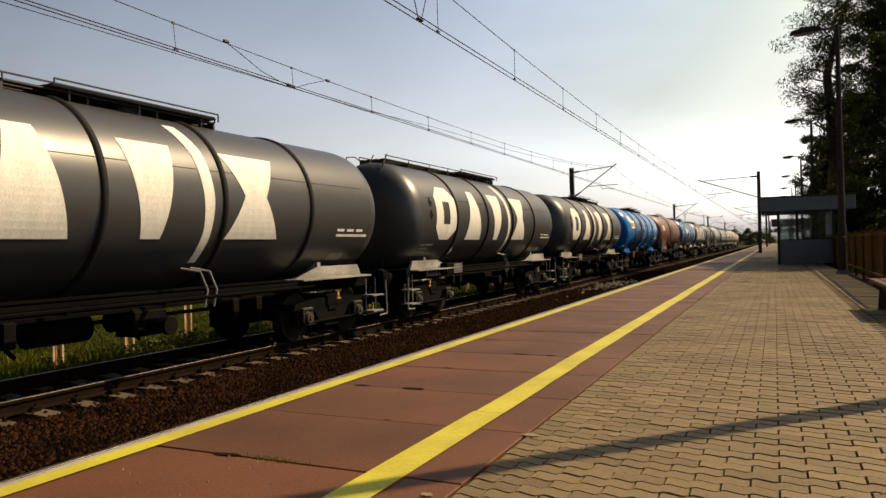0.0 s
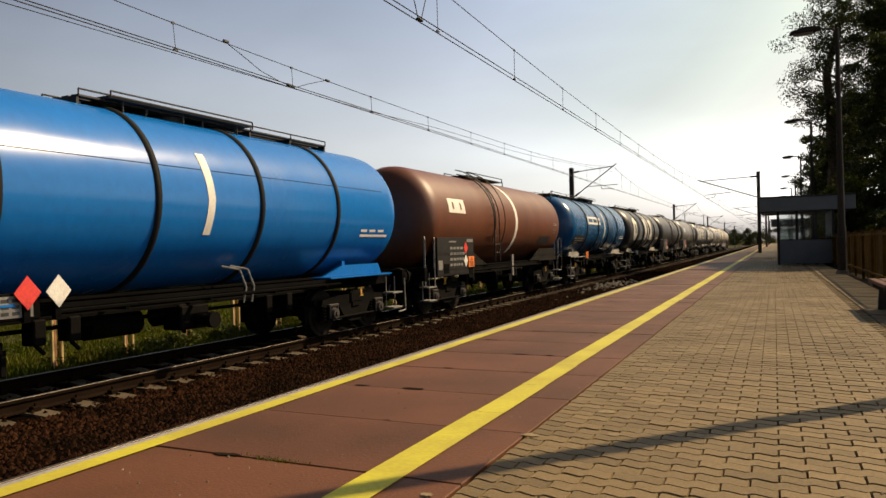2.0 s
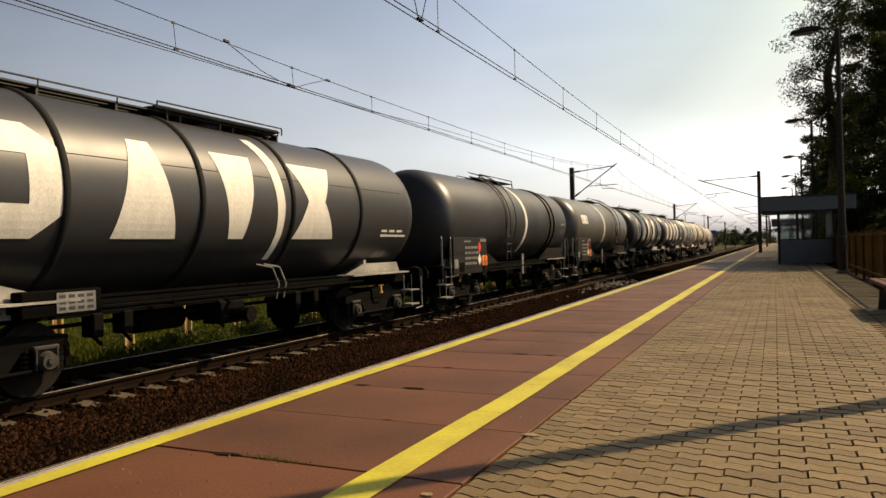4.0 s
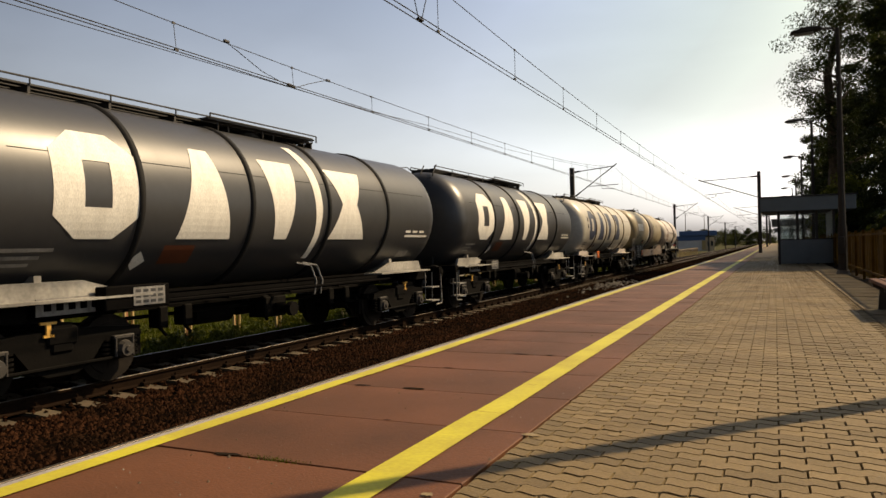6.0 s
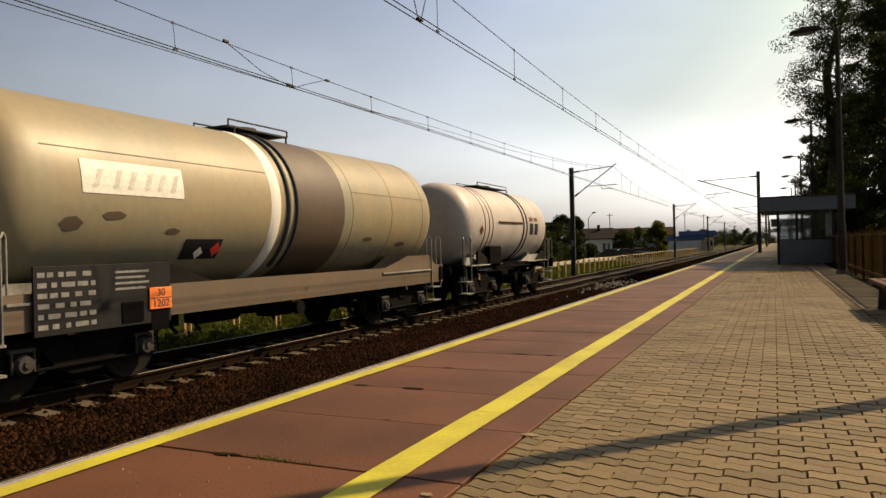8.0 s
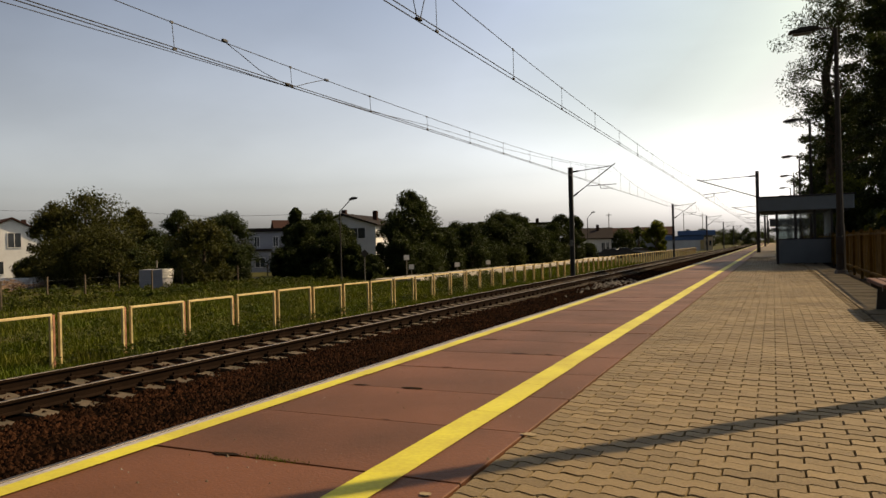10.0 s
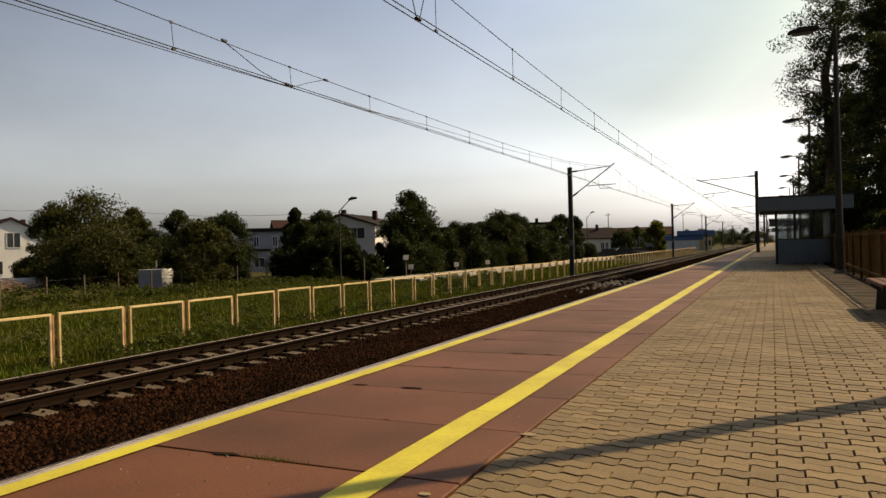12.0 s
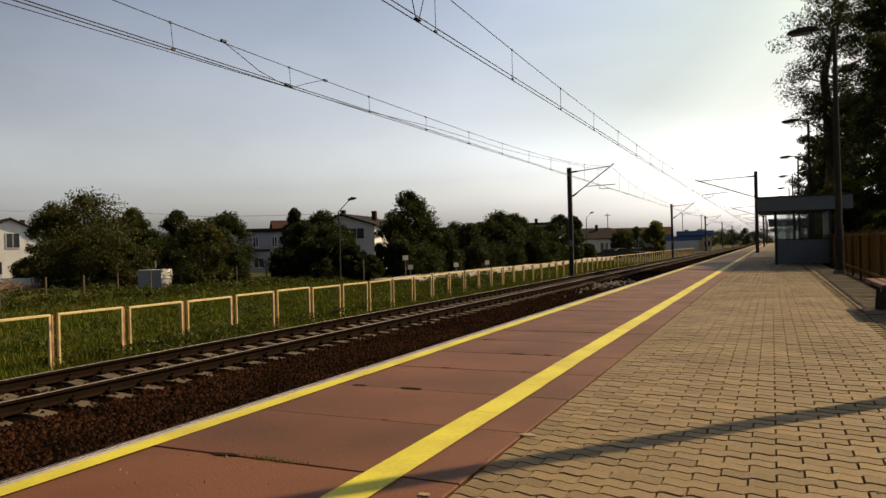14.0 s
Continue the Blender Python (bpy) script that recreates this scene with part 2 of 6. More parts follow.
def box(bm, x0, x1, y0, y1, z0, z1, bevel=0.0):
    r = bmesh.ops.create_cube(bm, size=1.0)
    for v in r["verts"]:
        v.co = Vector(((x0 + x1) / 2 + v.co.x * (x1 - x0), (y0 + y1) / 2 + v.co.y * (y1 - y0), (z0 + z1) / 2 + v.co.z * (z1 - z0)))
    if bevel:
        es = list({e for v in r["verts"] for e in v.link_edges})
        bmesh.ops.bevel(bm, geom=es, offset=bevel, segments=1, affect="EDGES", profile=0.5)
    return bm


def bar(bm, a, b, r0, r1=None, sides=8):
    """A round bar from a to b."""
    a, b = Vector(a), Vector(b)
    d = b - a
    res = bmesh.ops.create_cone(bm, cap_ends=True, segments=sides, radius1=r0, radius2=r0 if r1 is None else r1, depth=d.length)
    m = Matrix.Translation((a + b) / 2) @ d.to_track_quat("Z", "Y").to_matrix().to_4x4()
    bmesh.ops.transform(bm, matrix=m, verts=res["verts"])
    return bm


def pipe(bm, pts, r, sides=6):
    for a, b in zip(pts, pts[1:]):
        bar(bm, a, b, r, sides=sides)
    return bm


def prism(bm, outline, axis, a, b):
    """Extrude a 2D outline along an axis from a to b. For 'x' the outline is (y, z), for 'y' (x, z), for 'z' (x, y)."""
    def at(p, k):
        return {"x": (k, p[0], p[1]), "y": (p[0], k, p[1]), "z": (p[0], p[1], k)}[axis]
    lo = [bm.verts.new(at(p, a)) for p in outline]
    hi = [bm.verts.new(at(p, b)) for p in outline]
    bm.faces.new(lo)
    bm.faces.new(hi)
    for i in range(len(outline)):
        j = (i + 1) % len(outline)
        bm.faces.new((lo[i], lo[j], hi[j], hi[i]))
    bmesh.ops.recalc_face_normals(bm, faces=bm.faces[:])
    return bm


B = bmesh.new


def one(f, *args, **kw):
    bm = bmesh.new()
    f(bm, *args, **kw)
    return bm


# ---- ground, platform, tracks ----
rng = random.Random(7)


def setting(ob, label="", category=""):
    return tagged(ob, label, category, kind="structure")


def ground_sheet():
    bm = B()
    xs = [-3000, -600, -200, -100, -60, -40, -30, -24, -20, -17, -15, -13.5, -12.3, -11.5, 60, 200, 600, 3000]
    ys = [-1500, -300, -60, -20] + [i * 4.0 for i in range(-3, 40)] + [180, 230, 320, 500, 900, 1800, 4200]
    grid = []
    for x in xs:
        col = []
        for y in ys:
            z = -1.22 + (0.06 * noise.noise((x * 0.3, y * 0.3, 0)) if -40 < x < -13 else 0)
            if x > -11.6:
                z = -1.30
            col.append(bm.verts.new((x, y, z)))
        grid.append(col)
    for a, b in zip(grid, grid[1:]):
        for j in range(len(ys) - 1):
            bm.faces.new((a[j], b[j], b[j + 1], a[j + 1]))
    setting(finish("ground", bm, M_GRASS, smooth=True), "rough green and dry grass ground beside the railway", "ground")


ground_sheet()

Y0, Y1 = -110.0, 420.0


def ballast():
    bm = B()
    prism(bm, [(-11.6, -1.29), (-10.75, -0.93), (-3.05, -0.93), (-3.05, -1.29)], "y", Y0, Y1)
    setting(finish("ballast_bed", bm, M_BALLAST), "ballast bed under the tracks, blackened for the shade between stones", "ballast")


ballast()


def stones():
    """Loose crushed stone as one mass of small angular lumps."""
    r = np.random.default_rng(3)
    base = np.array([(0, 0, 1), (1, 0, 0.1), (0.3, 0.95, 0), (-0.8, 0.6, 0.1), (-0.8, -0.6, 0), (0.3, -0.95, 0.1)], float)
    tri = np.array([(0, 1, 2), (0, 2, 3), (0, 3, 4), (0, 4, 5), (0, 5, 1)])
    spans = [(-7.98, -5.3, 2.5, 16, 420), (-8.4, -7.98, 2.5, 20, 45), (-7.98, -5.2, 16, 34, 170), (-8.2, -5.0, 34, 70, 40), (-9.9, -8.5, 3, 26, 90), (-11.3, -10.1, 4, 30, 40)]
    vs, fs, count = [], [], 0
    for x0, x1, y0, y1, density in spans:
        for _ in range(int((x1 - x0) * (y1 - y0) * density)):
            x, y = r.uniform(x0, x1), r.uniform(y0, y1)
            s = r.uniform(0.017, 0.042)
            p = base * r.uniform(0.7, 1.35, (6, 3)) * (s, s, s * 0.95)
            a, t = r.uniform(0, 6.28), r.uniform(-0.5, 0.5)
            c, sn = math.cos(a), math.sin(a)
            p = p @ np.array([(c, -sn, 0), (sn, c, 0), (0, 0, 1)])
            p[:, 2] += t * p[:, 0]
            zb = -0.935 if x > -10.75 else -0.93 - (-10.75 - x) * 0.42
            hump = 0.03 * math.sin(x * 2.1) + 0.03 * noise.noise((x, y * 0.7, 3))
            vs.append(p + (x, y, zb + max(0, hump)))
            fs.append(tri + count)
            count += 6
    me = bpy.data.meshes.new("ballast_stones")
    me.from_pydata(np.concatenate(vs).tolist(), [], np.concatenate(fs).tolist())
    me.materials.append(M_STONE)
    tagged(new("ballast_stones", me), "loose angular brown ballast stones between track and platform", "ballast", kind="stuff")


stones()


def pale_stones():
    r = np.random.default_rng(14)
    vs, fs = [], []
    base = np.array([(0, 0, 1), (1, 0, 0), (0, 1, 0), (-1, 0, 0), (0, -1, 0)], float)
    tri = np.array([(0, 1, 2), (0, 2, 3), (0, 3, 4), (0, 4, 1)])
    for k in range(150):
        s = r.uniform(0.03, 0.09)
        vs.append(base * r.uniform(0.6, 1.3, (5, 3)) * s + (r.normal(-7.0, 0.35), r.normal(33.5, 2.6), -0.93))
        fs.append(tri + 5 * k)
    me = bpy.data.meshes.new("pale_stones")
    me.from_pydata(np.concatenate(vs).tolist(), [], np.concatenate(fs).tolist())
    me.materials.append(M_GREYCON)
    tagged(new("pale_stones", me), "spill of pale grey stones between the tracks", "stones", kind="stuff")


pale_stones()


def rail_profile(s):
    return [(s * a, RAIL + b) for a, b in ((-0.068, -0.172), (0.068, -0.172), (0.068, -0.16), (0.012, -0.14), (0.010, -0.05), (0.035, -0.038), (0.036, -0.006), (0.03, -0.001), (-0.03, -0.001), (-0.036, -0.006), (-0.035, -0.038), (-0.010, -0.05), (-0.012, -0.14), (-0.068, -0.16))]


def track(name, cx, label):
    t = empty(name)
    for s in (-0.7525, 0.7525):
        bm = B()
        prism(bm, [(x + cx + s, z) for x, z in rail_profile(1)], "y", Y0, Y1)
        rail = part("rail", bm, M_RAILSIDE, t, "rusty steel rail with a polished head")
        bm = B()
        prism(bm, [(cx + s - 0.029, RAIL - 0.002), (cx + s + 0.029, RAIL - 0.002), (cx + s + 0.025, RAIL + 0.002), (cx + s - 0.025, RAIL + 0.002)], "y", Y0, Y1)
        part("rail_head", bm, M_RAILTOP, rail, "shiny worn running surface")
    setting(t, label, "railway track")
    # one sleeper shape shared by all
    bm = B()
    prism(bm, [(-1.28, -1.05), (1.28, -1.05), (1.27, -0.915), (0.95, -0.895), (0.55, -0.895), (0.35, -0.925), (-0.35, -0.925), (-0.55, -0.895), (-0.95, -0.895), (-1.27, -0.915)], "y", -0.12, 0.12)
    me = bpy.data.meshes.new("sleeper")
    bm.to_mesh(me)
    bm.free()
    me.materials.append(M_CONCRETE)
    bm = B()
    for s in (-0.7525, 0.7525):
        for o in (-0.11, 0.11):
            box(bm, s + o - 0.045, s + o + 0.045, -0.06, 0.06, -0.90, -0.83, 0.012)
            bar(bm, (s + o, 0, -0.84), (s + o, 0, -0.79), 0.018, sides=6)
    fast = bpy.data.meshes.new("rail_fastening")
    bm.to_mesh(fast)
    bm.free()
    fast.materials.append(M_RAILSIDE)
    pitch, first = 0.566, 0.27
    for i in range(-4, 130):
        y = first + i * pitch
        s = new("sleeper", me)
        s.parent = t
        s.location = (cx + rng.uniform(-0.02, 0.02), y, rng.uniform(-0.006, 0.004))
        if i < 60:
            f = new("rail_fastening", fast)
            f.parent = s
    bm = B()
    for i in list(range(130, 560)) + list(range(-190, -4)):
        y = first + i * pitch
        box(bm, cx - 1.27, cx + 1.27, y - 0.12, y + 0.12, -1.0, -0.9)
    tagged(part("sleepers_far", bm, M_CONCRETE, t), kind="stuff")
    return t


track("track_far", FAR_X, "electrified main line track on concrete sleepers in ballast")
track("track_near", NEAR_X, "track beside the platform edge on concrete sleepers")


def platform():
    p = empty("platform")
    setting(p, "station platform with red edge slabs and yellow lines", "platform")
    bm = B()
    prism(bm, [(-3.10, -1.3), (6.0, -1.3), (6.0, -0.09), (-3.10, -0.09)], "y", -60, 230)
    part("core", bm, M_SAND, p)
    bm = B()
    prism(bm, [(EDGE_X, -0.16), (-3.022, -0.16), (-3.022, -0.006), (-3.05, -0.003), (EDGE_X + 0.02, -0.003), (EDGE_X, -0.02)], "y", -60, 230)
    part("edge_kerb", bm, M_EDGE, p, "pale worn concrete platform edge")
    # far or unseen stretches
    for a, b in ((-60, 0.12), (70.9, 230)):
        bm = B()
        box(bm, -3.018, -1.222, a, b, -0.088, -0.004)
        part("slab_run", bm, M_RED, p)
        bm = B()
        box(bm, -1.215, 1.0, a if a < 0 else 46.0, b if a > 0 else -1.46, -0.088, -0.004)
        part("paving_run", bm, M_PAVER, p)
    bm = B()
    box(bm, 1.10, 6.0, -60, 230, -0.09, -0.03)
    part("verge", bm, M_SAND, p, "grey concrete strip behind the kerb")
    part("joint_strip", one(box, -1.21, 1.03, 24.5, 24.56, -0.02, 0.006), M_SAND, p, "dark joint strip across the paving")
    # kerb stones
    bm = B()
    box(bm, -0.03, 0.03, -0.493, 0.493, -0.09, 0.0, 0.006)
    me = bpy.data.meshes.new("kerb_stone")
    bm.to_mesh(me)
    bm.free()
    me.materials.append(M_VERGE)
    for i in range(70):
        k = new("kerb_stone", me)
        k.parent, k.location = p, (1.066 + rng.uniform(-0.006, 0.006), 0.5 + i, rng.uniform(-0.022, -0.012))
    # slabs behind the kerb
    bm = B()
    box(bm, -0.345, 0.345, -0.397, 0.397, -0.03, 0.0, 0.012)
    me = bpy.data.meshes.new("verge_slab")
    bm.to_mesh(me)
    bm.free()
    me.materials.append(M_VERGE)
    for i in range(60):
        k = new("verge_slab", me)
        k.parent, k.location = p, (1.455, 1.0 + i * 0.85, rng.uniform(-0.004, 0.004) - 0.004)
    # red slabs
    me = []
    for v in range(4):
        bm = B()
        box(bm, -0.894, 0.894, -0.4395, 0.4395, -0.085, 0.0, 0.004)
        m = bpy.data.meshes.new("red_slab")
        bm.to_mesh(m)
        bm.free()
        m.materials.append(M_RED)
        me.append(m)
    y = 0.5675
    for i in range(80):
        s = new("red_slab", me[i % 4])
        s.parent = p
        s.location = (-2.12, y, rng.uniform(-0.003, 0.0))
        s.rotation_euler = (radians(rng.uniform(-0.08, 0.08)), radians(rng.uniform(-0.05, 0.05)), radians(rng.uniform(-0.15, 0.15)))
        y += 0.885
    # painted lines, broken at the joints
    rr = random.Random(11)
    for name, x0, x1, label in (("warning_line", -1.68, -1.50, "wide yellow painted safety line"), ("edge_line", -3.085, -2.965, "yellow painted line along the platform edge")):
        bm = B()
        yy = -60.0
        while yy < 230:
            step = 0.893 if 0 < yy < 72 else 8.0
            j0, j1 = rr.uniform(-0.006, 0.006), rr.uniform(-0.006, 0.006)
            q = [bm.verts.new(c) for c in ((x0 + j0, yy, 0.004), (x1 + j1, yy, 0.004), (x1 + j0, yy + step, 0.004), (x0 + j1, yy + step, 0.004))]
            bm.faces.new(q)
            yy += step + 0.005
        part(name, bm, M_YELLOW, p, label)
    return p


PLATFORM = platform()


# ---- masts and overhead line ----
def left_mast(y, x=-11.9):
    m = empty("catenary_mast", pose(x, y, 0))
    bm = B()
    for s in (-0.12, 0.12):
        box(bm, s - 0.012, s + 0.012, -0.12, 0.12, -1.3, 6.02)
    box(bm, -0.11, 0.11, -0.012, 0.012, -1.3, 6.02)
    part("mast", bm, M_MAST, m, "dark steel beam mast")
    part("foundation", one(box, -0.35, 0.35, -0.35, 0.35, -1.35, -1.05, 0.03), M_GREYCON, m)
    bm = B()
    bar(bm, (0.14, 0, 5.72), (2.65, 0, 5.95), 0.028)
    part("top_tube", bm, M_MAST, m)
    bm = B()
    bar(bm, (0.14, 0, 4.12), (2.9, 0, 6.1), 0.032)
    part("bracket_tube", bm, M_MAST, m)
    bm = B()
    bar(bm, (1.1, 0, 4.75), (2.95, 0, 4.78), 0.022)
    pipe(bm, [(1.9, 0, 4.74), (1.95, 0, 4.55), (2.72, 0, 4.52)], 0.018)
    part("steady_arm", bm, M_MAST, m)
    part("number_plate", one(box, -0.12, 0.12, -0.15, -0.135, 0.9, 1.3, 0.004), M_PLATE, m, "small pale plate on the mast")
    part("cable_pipe", one(bar, (0.15, -0.1, -1.2), (0.15, -0.1, 3.2), 0.025), M_PLATE, m, "thin pale cable pipe")
    for a, b in (((0.16, 0, 5.725), (0.5, 0, 5.755)), ((0.2, 0, 4.16), (0.5, 0, 4.38))):
        bm = B()
        bar(bm, a, b, 0.055, sides=10)
        part("insulator", bm, M_RAILSIDE, m, "brown ribbed insulator")
    tagged(m, "dark steel overhead line mast with a bracket arm", "mast", "overhead line masts")
    return m


def right_mast(y, x=-1.05):
    m = empty("catenary_mast", pose(x, y, 0))
    bm = B()
    prism(bm, [(-0.13, -0.13), (0.13, -0.13), (0.13, 0.13), (-0.13, 0.13)], "z", -0.1, 6.47)
    part("mast", bm, M_MAST, m, "dark tapered steel mast")
    bm = B()
    bar(bm, (-0.12, 0, 6.1), (-4.3, 0, 5.95), 0.03)
    part("top_tube", bm, M_MAST, m)
    bm = B()
    bar(bm, (-0.12, 0, 4.45), (-4.55, 0, 6.05), 0.04)
    part("bracket_tube", bm, M_MAST, m)
    bm = B()
    bar(bm, (-2.0, 0, 4.95), (-4.0, 0, 4.8), 0.025)
    pipe(bm, [(-3.2, 0, 4.86), (-3.3, 0, 4.6), (-3.95, 0, 4.52)], 0.018)
    part("steady_arm", bm, M_MAST, m)
    part("insulator", one(bar, (-0.14, 0, 6.1), (-0.6, 0, 6.08), 0.06, sides=10), M_RAILSIDE, m)
    tagged(m, "dark steel overhead line mast on the platform with a long bracket", "mast", "overhead line masts")
    return m


LEFT_MASTS = [-8.6, 46.0, 98.5, 151, 204, 257]
RIGHT_MASTS = [-3.0, 62.3, 117, 172, 227]
for y in LEFT_MASTS:
    left_mast(y)
for y in RIGHT_MASTS[1:]:
    right_mast(y)


def overhead(name, x, spans, contact, sag, top, first, gap, label):
    line = empty(name)
    bm, bn = B(), B()
    for y0, y1 in zip(spans, spans[1:]):
        mid, half = (y0 + y1) / 2, (y1 - y0) / 2

        def height(y):
            return sag + (top - sag) * abs((y - mid) / half) ** 2.6
        pipe(bm, [(x, y0 + (y1 - y0) * i / 28, height(y0 + (y1 - y0) * i / 28)) for i in range(29)], 0.008, 5)
        y = first
        while y > y0 + 1.5:
            y -= gap
        while y < y1 - 1.5:
            if y > y0 + 1.5:
                bd = B()
                bar(bd, (x - 0.03, y + 0.08, contact), (x, y, height(y)), 0.006, sides=5)
                box(bd, x - 0.045, x - 0.015, y + 0.04, y + 0.12, contact - 0.01, contact + 0.03)
                box(bd, x - 0.012, x + 0.012, y - 0.03, y + 0.03, height(y) - 0.02, height(y) + 0.02)
                part("dropper", bd, M_WIRE, line)
            y += gap
    part("messenger_wire", bm, M_WIRE, line)
    for dx in (-0.05, 0.05):
        bn = B()
        pipe(bn, [(x + dx, y, contact + (0.012 if dx > 0 else 0)) for y in (spans[0], 0, 30, 80, spans[-1])], 0.0095, 5)
        part("contact_wire", bn, M_WIRE, line)
    tagged(line, label, "overhead line", kind="structure")
    return line


oh = overhead("overhead_line_far", FAR_X, LEFT_MASTS, 4.5, 4.88, 5.95, 9.2, 3.3, "thin overhead contact and messenger wires over the far track")
bm = B()
pipe(bm, [(FAR_X, 10.45, 4.955), (FAR_X, 10.9, 4.82), (FAR_X, 11.5, 4.62), (FAR_X, 12.1, 4.53), (FAR_X, 12.6, 4.5), (FAR_X, 13.1, 4.68), (FAR_X, 13.8, 4.90)], 0.008, 5)
part("jumper_wire", bm, M_WIRE, oh)
for y, z in ((10.5, 4.96), (12.4, 4.52), (13.85, 4.9)):
    part("clamp", one(box, FAR_X - 0.025, FAR_X + 0.025, y - 0.07, y + 0.07, z - 0.025, z + 0.025, 0.008), M_WIRE, oh)
part("auxiliary_wire", one(pipe, [(FAR_X - 0.06, -8.6, 4.2), (FAR_X - 0.06, 6.6, 4.43), (FAR_X - 0.06, 9.2, 4.46), (FAR_X - 0.06, 16.0, 4.53), (FAR_X - 0.06, 19.4, 4.66), (FAR_X - 0.06, 22.5, 4.71), (FAR_X - 0.06, 26, 4.74), (FAR_X - 0.06, 30, 4.86), (FAR_X - 0.06, 46, 5.6)], 0.007, 5), M_WIRE, oh, "thin anchor wire rising to the messenger wire")
near_line = overhead("overhead_line_near", -4.9, RIGHT_MASTS, 4.54, 5.0, 6.05, 14.43, 3.83, "thin overhead contact and messenger wires over the near track")
part("jumper_wire", one(pipe, [(-4.9, 9.75, 5.36), (-4.93, 9.8, 4.9), (-4.9, 9.9, 4.54)], 0.008, 5), M_WIRE, near_line)
part("jumper_wire", one(pipe, [(-4.9, 10.15, 5.35), (-4.87, 10.12, 4.9), (-4.9, 10.0, 4.54)], 0.008, 5), M_WIRE, near_line)
part("clamp", one(box, -4.93, -4.87, 9.87, 10.03, 4.52, 4.555, 0.008), M_WIRE, near_line, "dark wire clamp")


# ---- platform furniture ----
def street_lamp(x, y):
    l = empty("platform_lamp", pose(x, y, 0))
    bm = B()
    bar(bm, (0, 0, 0), (0, 0, 1.35), 0.125, 0.12, 10)
    bar(bm, (0, 0, 1.35), (0, 0, 6.9), 0.10, 0.055, 10)
    part("pole", bm, M_POLE, l, "grey concrete lamp pole")
    part("base", one(bar, (0, 0, -0.03), (0, 0, 0.10), 0.19, 0.16, 10), M_GREYCON, l)
    bm = B()
    pipe(bm, [(0, 0, 6.75), (-0.12, 0, 6.93), (-0.5, 0, 6.97)], 0.032, 8)
    part("arm", bm, M_POLE, l)
    bm = B()
    prism(bm, [(-1.22, 6.90), (-1.16, 6.98), (-0.75, 7.05), (-0.42, 7.02), (-0.40, 6.94), (-0.9, 6.88)], "y", -0.13, 0.13)
    bmesh.ops.bevel(bm, geom=bm.edges[:], offset=0.02, segments=2, affect="EDGES")
    head = part("lamp_head", bm, M_POLE, l, "grey cobra-head luminaire")
    part("diffuser", one(box, -1.1, -0.6, -0.10, 0.10, 6.84, 6.90, 0.02), M_PLATE, head)
    part("service_box", one(box, -0.13, 0.05, -0.16, -0.11, 0.55, 1.05, 0.015), M_STEELDARK, l, "dark metal service hatch")
    tagged(l, "tall grey platform lamp with a long curved head", "lamp", "platform lamps")
    return l


for i, yy in enumerate((6.27, 23.05, 40.2, 57.5, 74.8, 92.0, 109.0)):
    street_lamp(1.66 + 0.003 * yy, yy)


def shelter(x, y, s=1.0):
    k = empty("platform_shelter", pose(x, y, 0))
    L, W = 4.2, 2.05
    bm = B()
    box(bm, -0.62, 2.75, -0.25, L + 0.4, 2.13, 2.68, 0.02)
    part("roof", bm, M_SHELTER, k, "thick grey flat roof with a deep fascia")
    part("roof_sheet", one(box, -0.66, 2.79, -0.29, L + 0.44, 2.68, 2.73, 0.01), M_STEELDARK, k)
    for px_, py in ((0.05, 0.05), (W - 0.06, 0.05), (0.05, L - 0.05), (W - 0.06, L - 0.05), (0.72, 0.14), (1.4, 0.14)):
        part("post", one(box, px_ - 0.045, px_ + 0.045, py - 0.045, py + 0.045, 0.0, 2.13, 0.006), M_STEELDARK, k)
    part("front_panel", one(box, 0.1, W - 0.11, 0.02, 0.08, 0.04, 0.98, 0.006), M_SHELTER, k, "blue-grey lower wall panel")
    part("back_panel", one(box, W - 0.09, W - 0.03, 0.1, L - 0.1, 0.04, 2.12, 0.006), M_SHELTER, k)
    part("end_panel", one(box, 0.1, W - 0.11, L - 0.08, L - 0.02, 0.04, 0.86, 0.006), M_SHELTER, k)
    for a, b in ((0.1, 0.67), (0.77, 1.35), (1.45, W - 0.11)):
        for yy in (0.045, L - 0.055):
            pn = part("pane", one(box, a, b, yy, yy + 0.008, 1.03, 2.1), M_GLASS, k, "clear glass pane")
            pn.visible_shadow = False
    part("rail", one(box, 0.1, W - 0.11, 0.0, 0.1, 0.98, 1.02), M_STEELDARK, k)
    part("seat", one(box, W - 0.55, W - 0.12, 0.4, L - 0.4, 0.42, 0.47, 0.01), M_WOOD, k, "brown wooden seat")
    tagged(k, "grey platform waiting shelter with glass sides and flat roof", "shelter")
    return k


shelter(0.11, 31.8)
copy_thing(shelter(0.4, 66.0), pose(0.6, 118, 0))


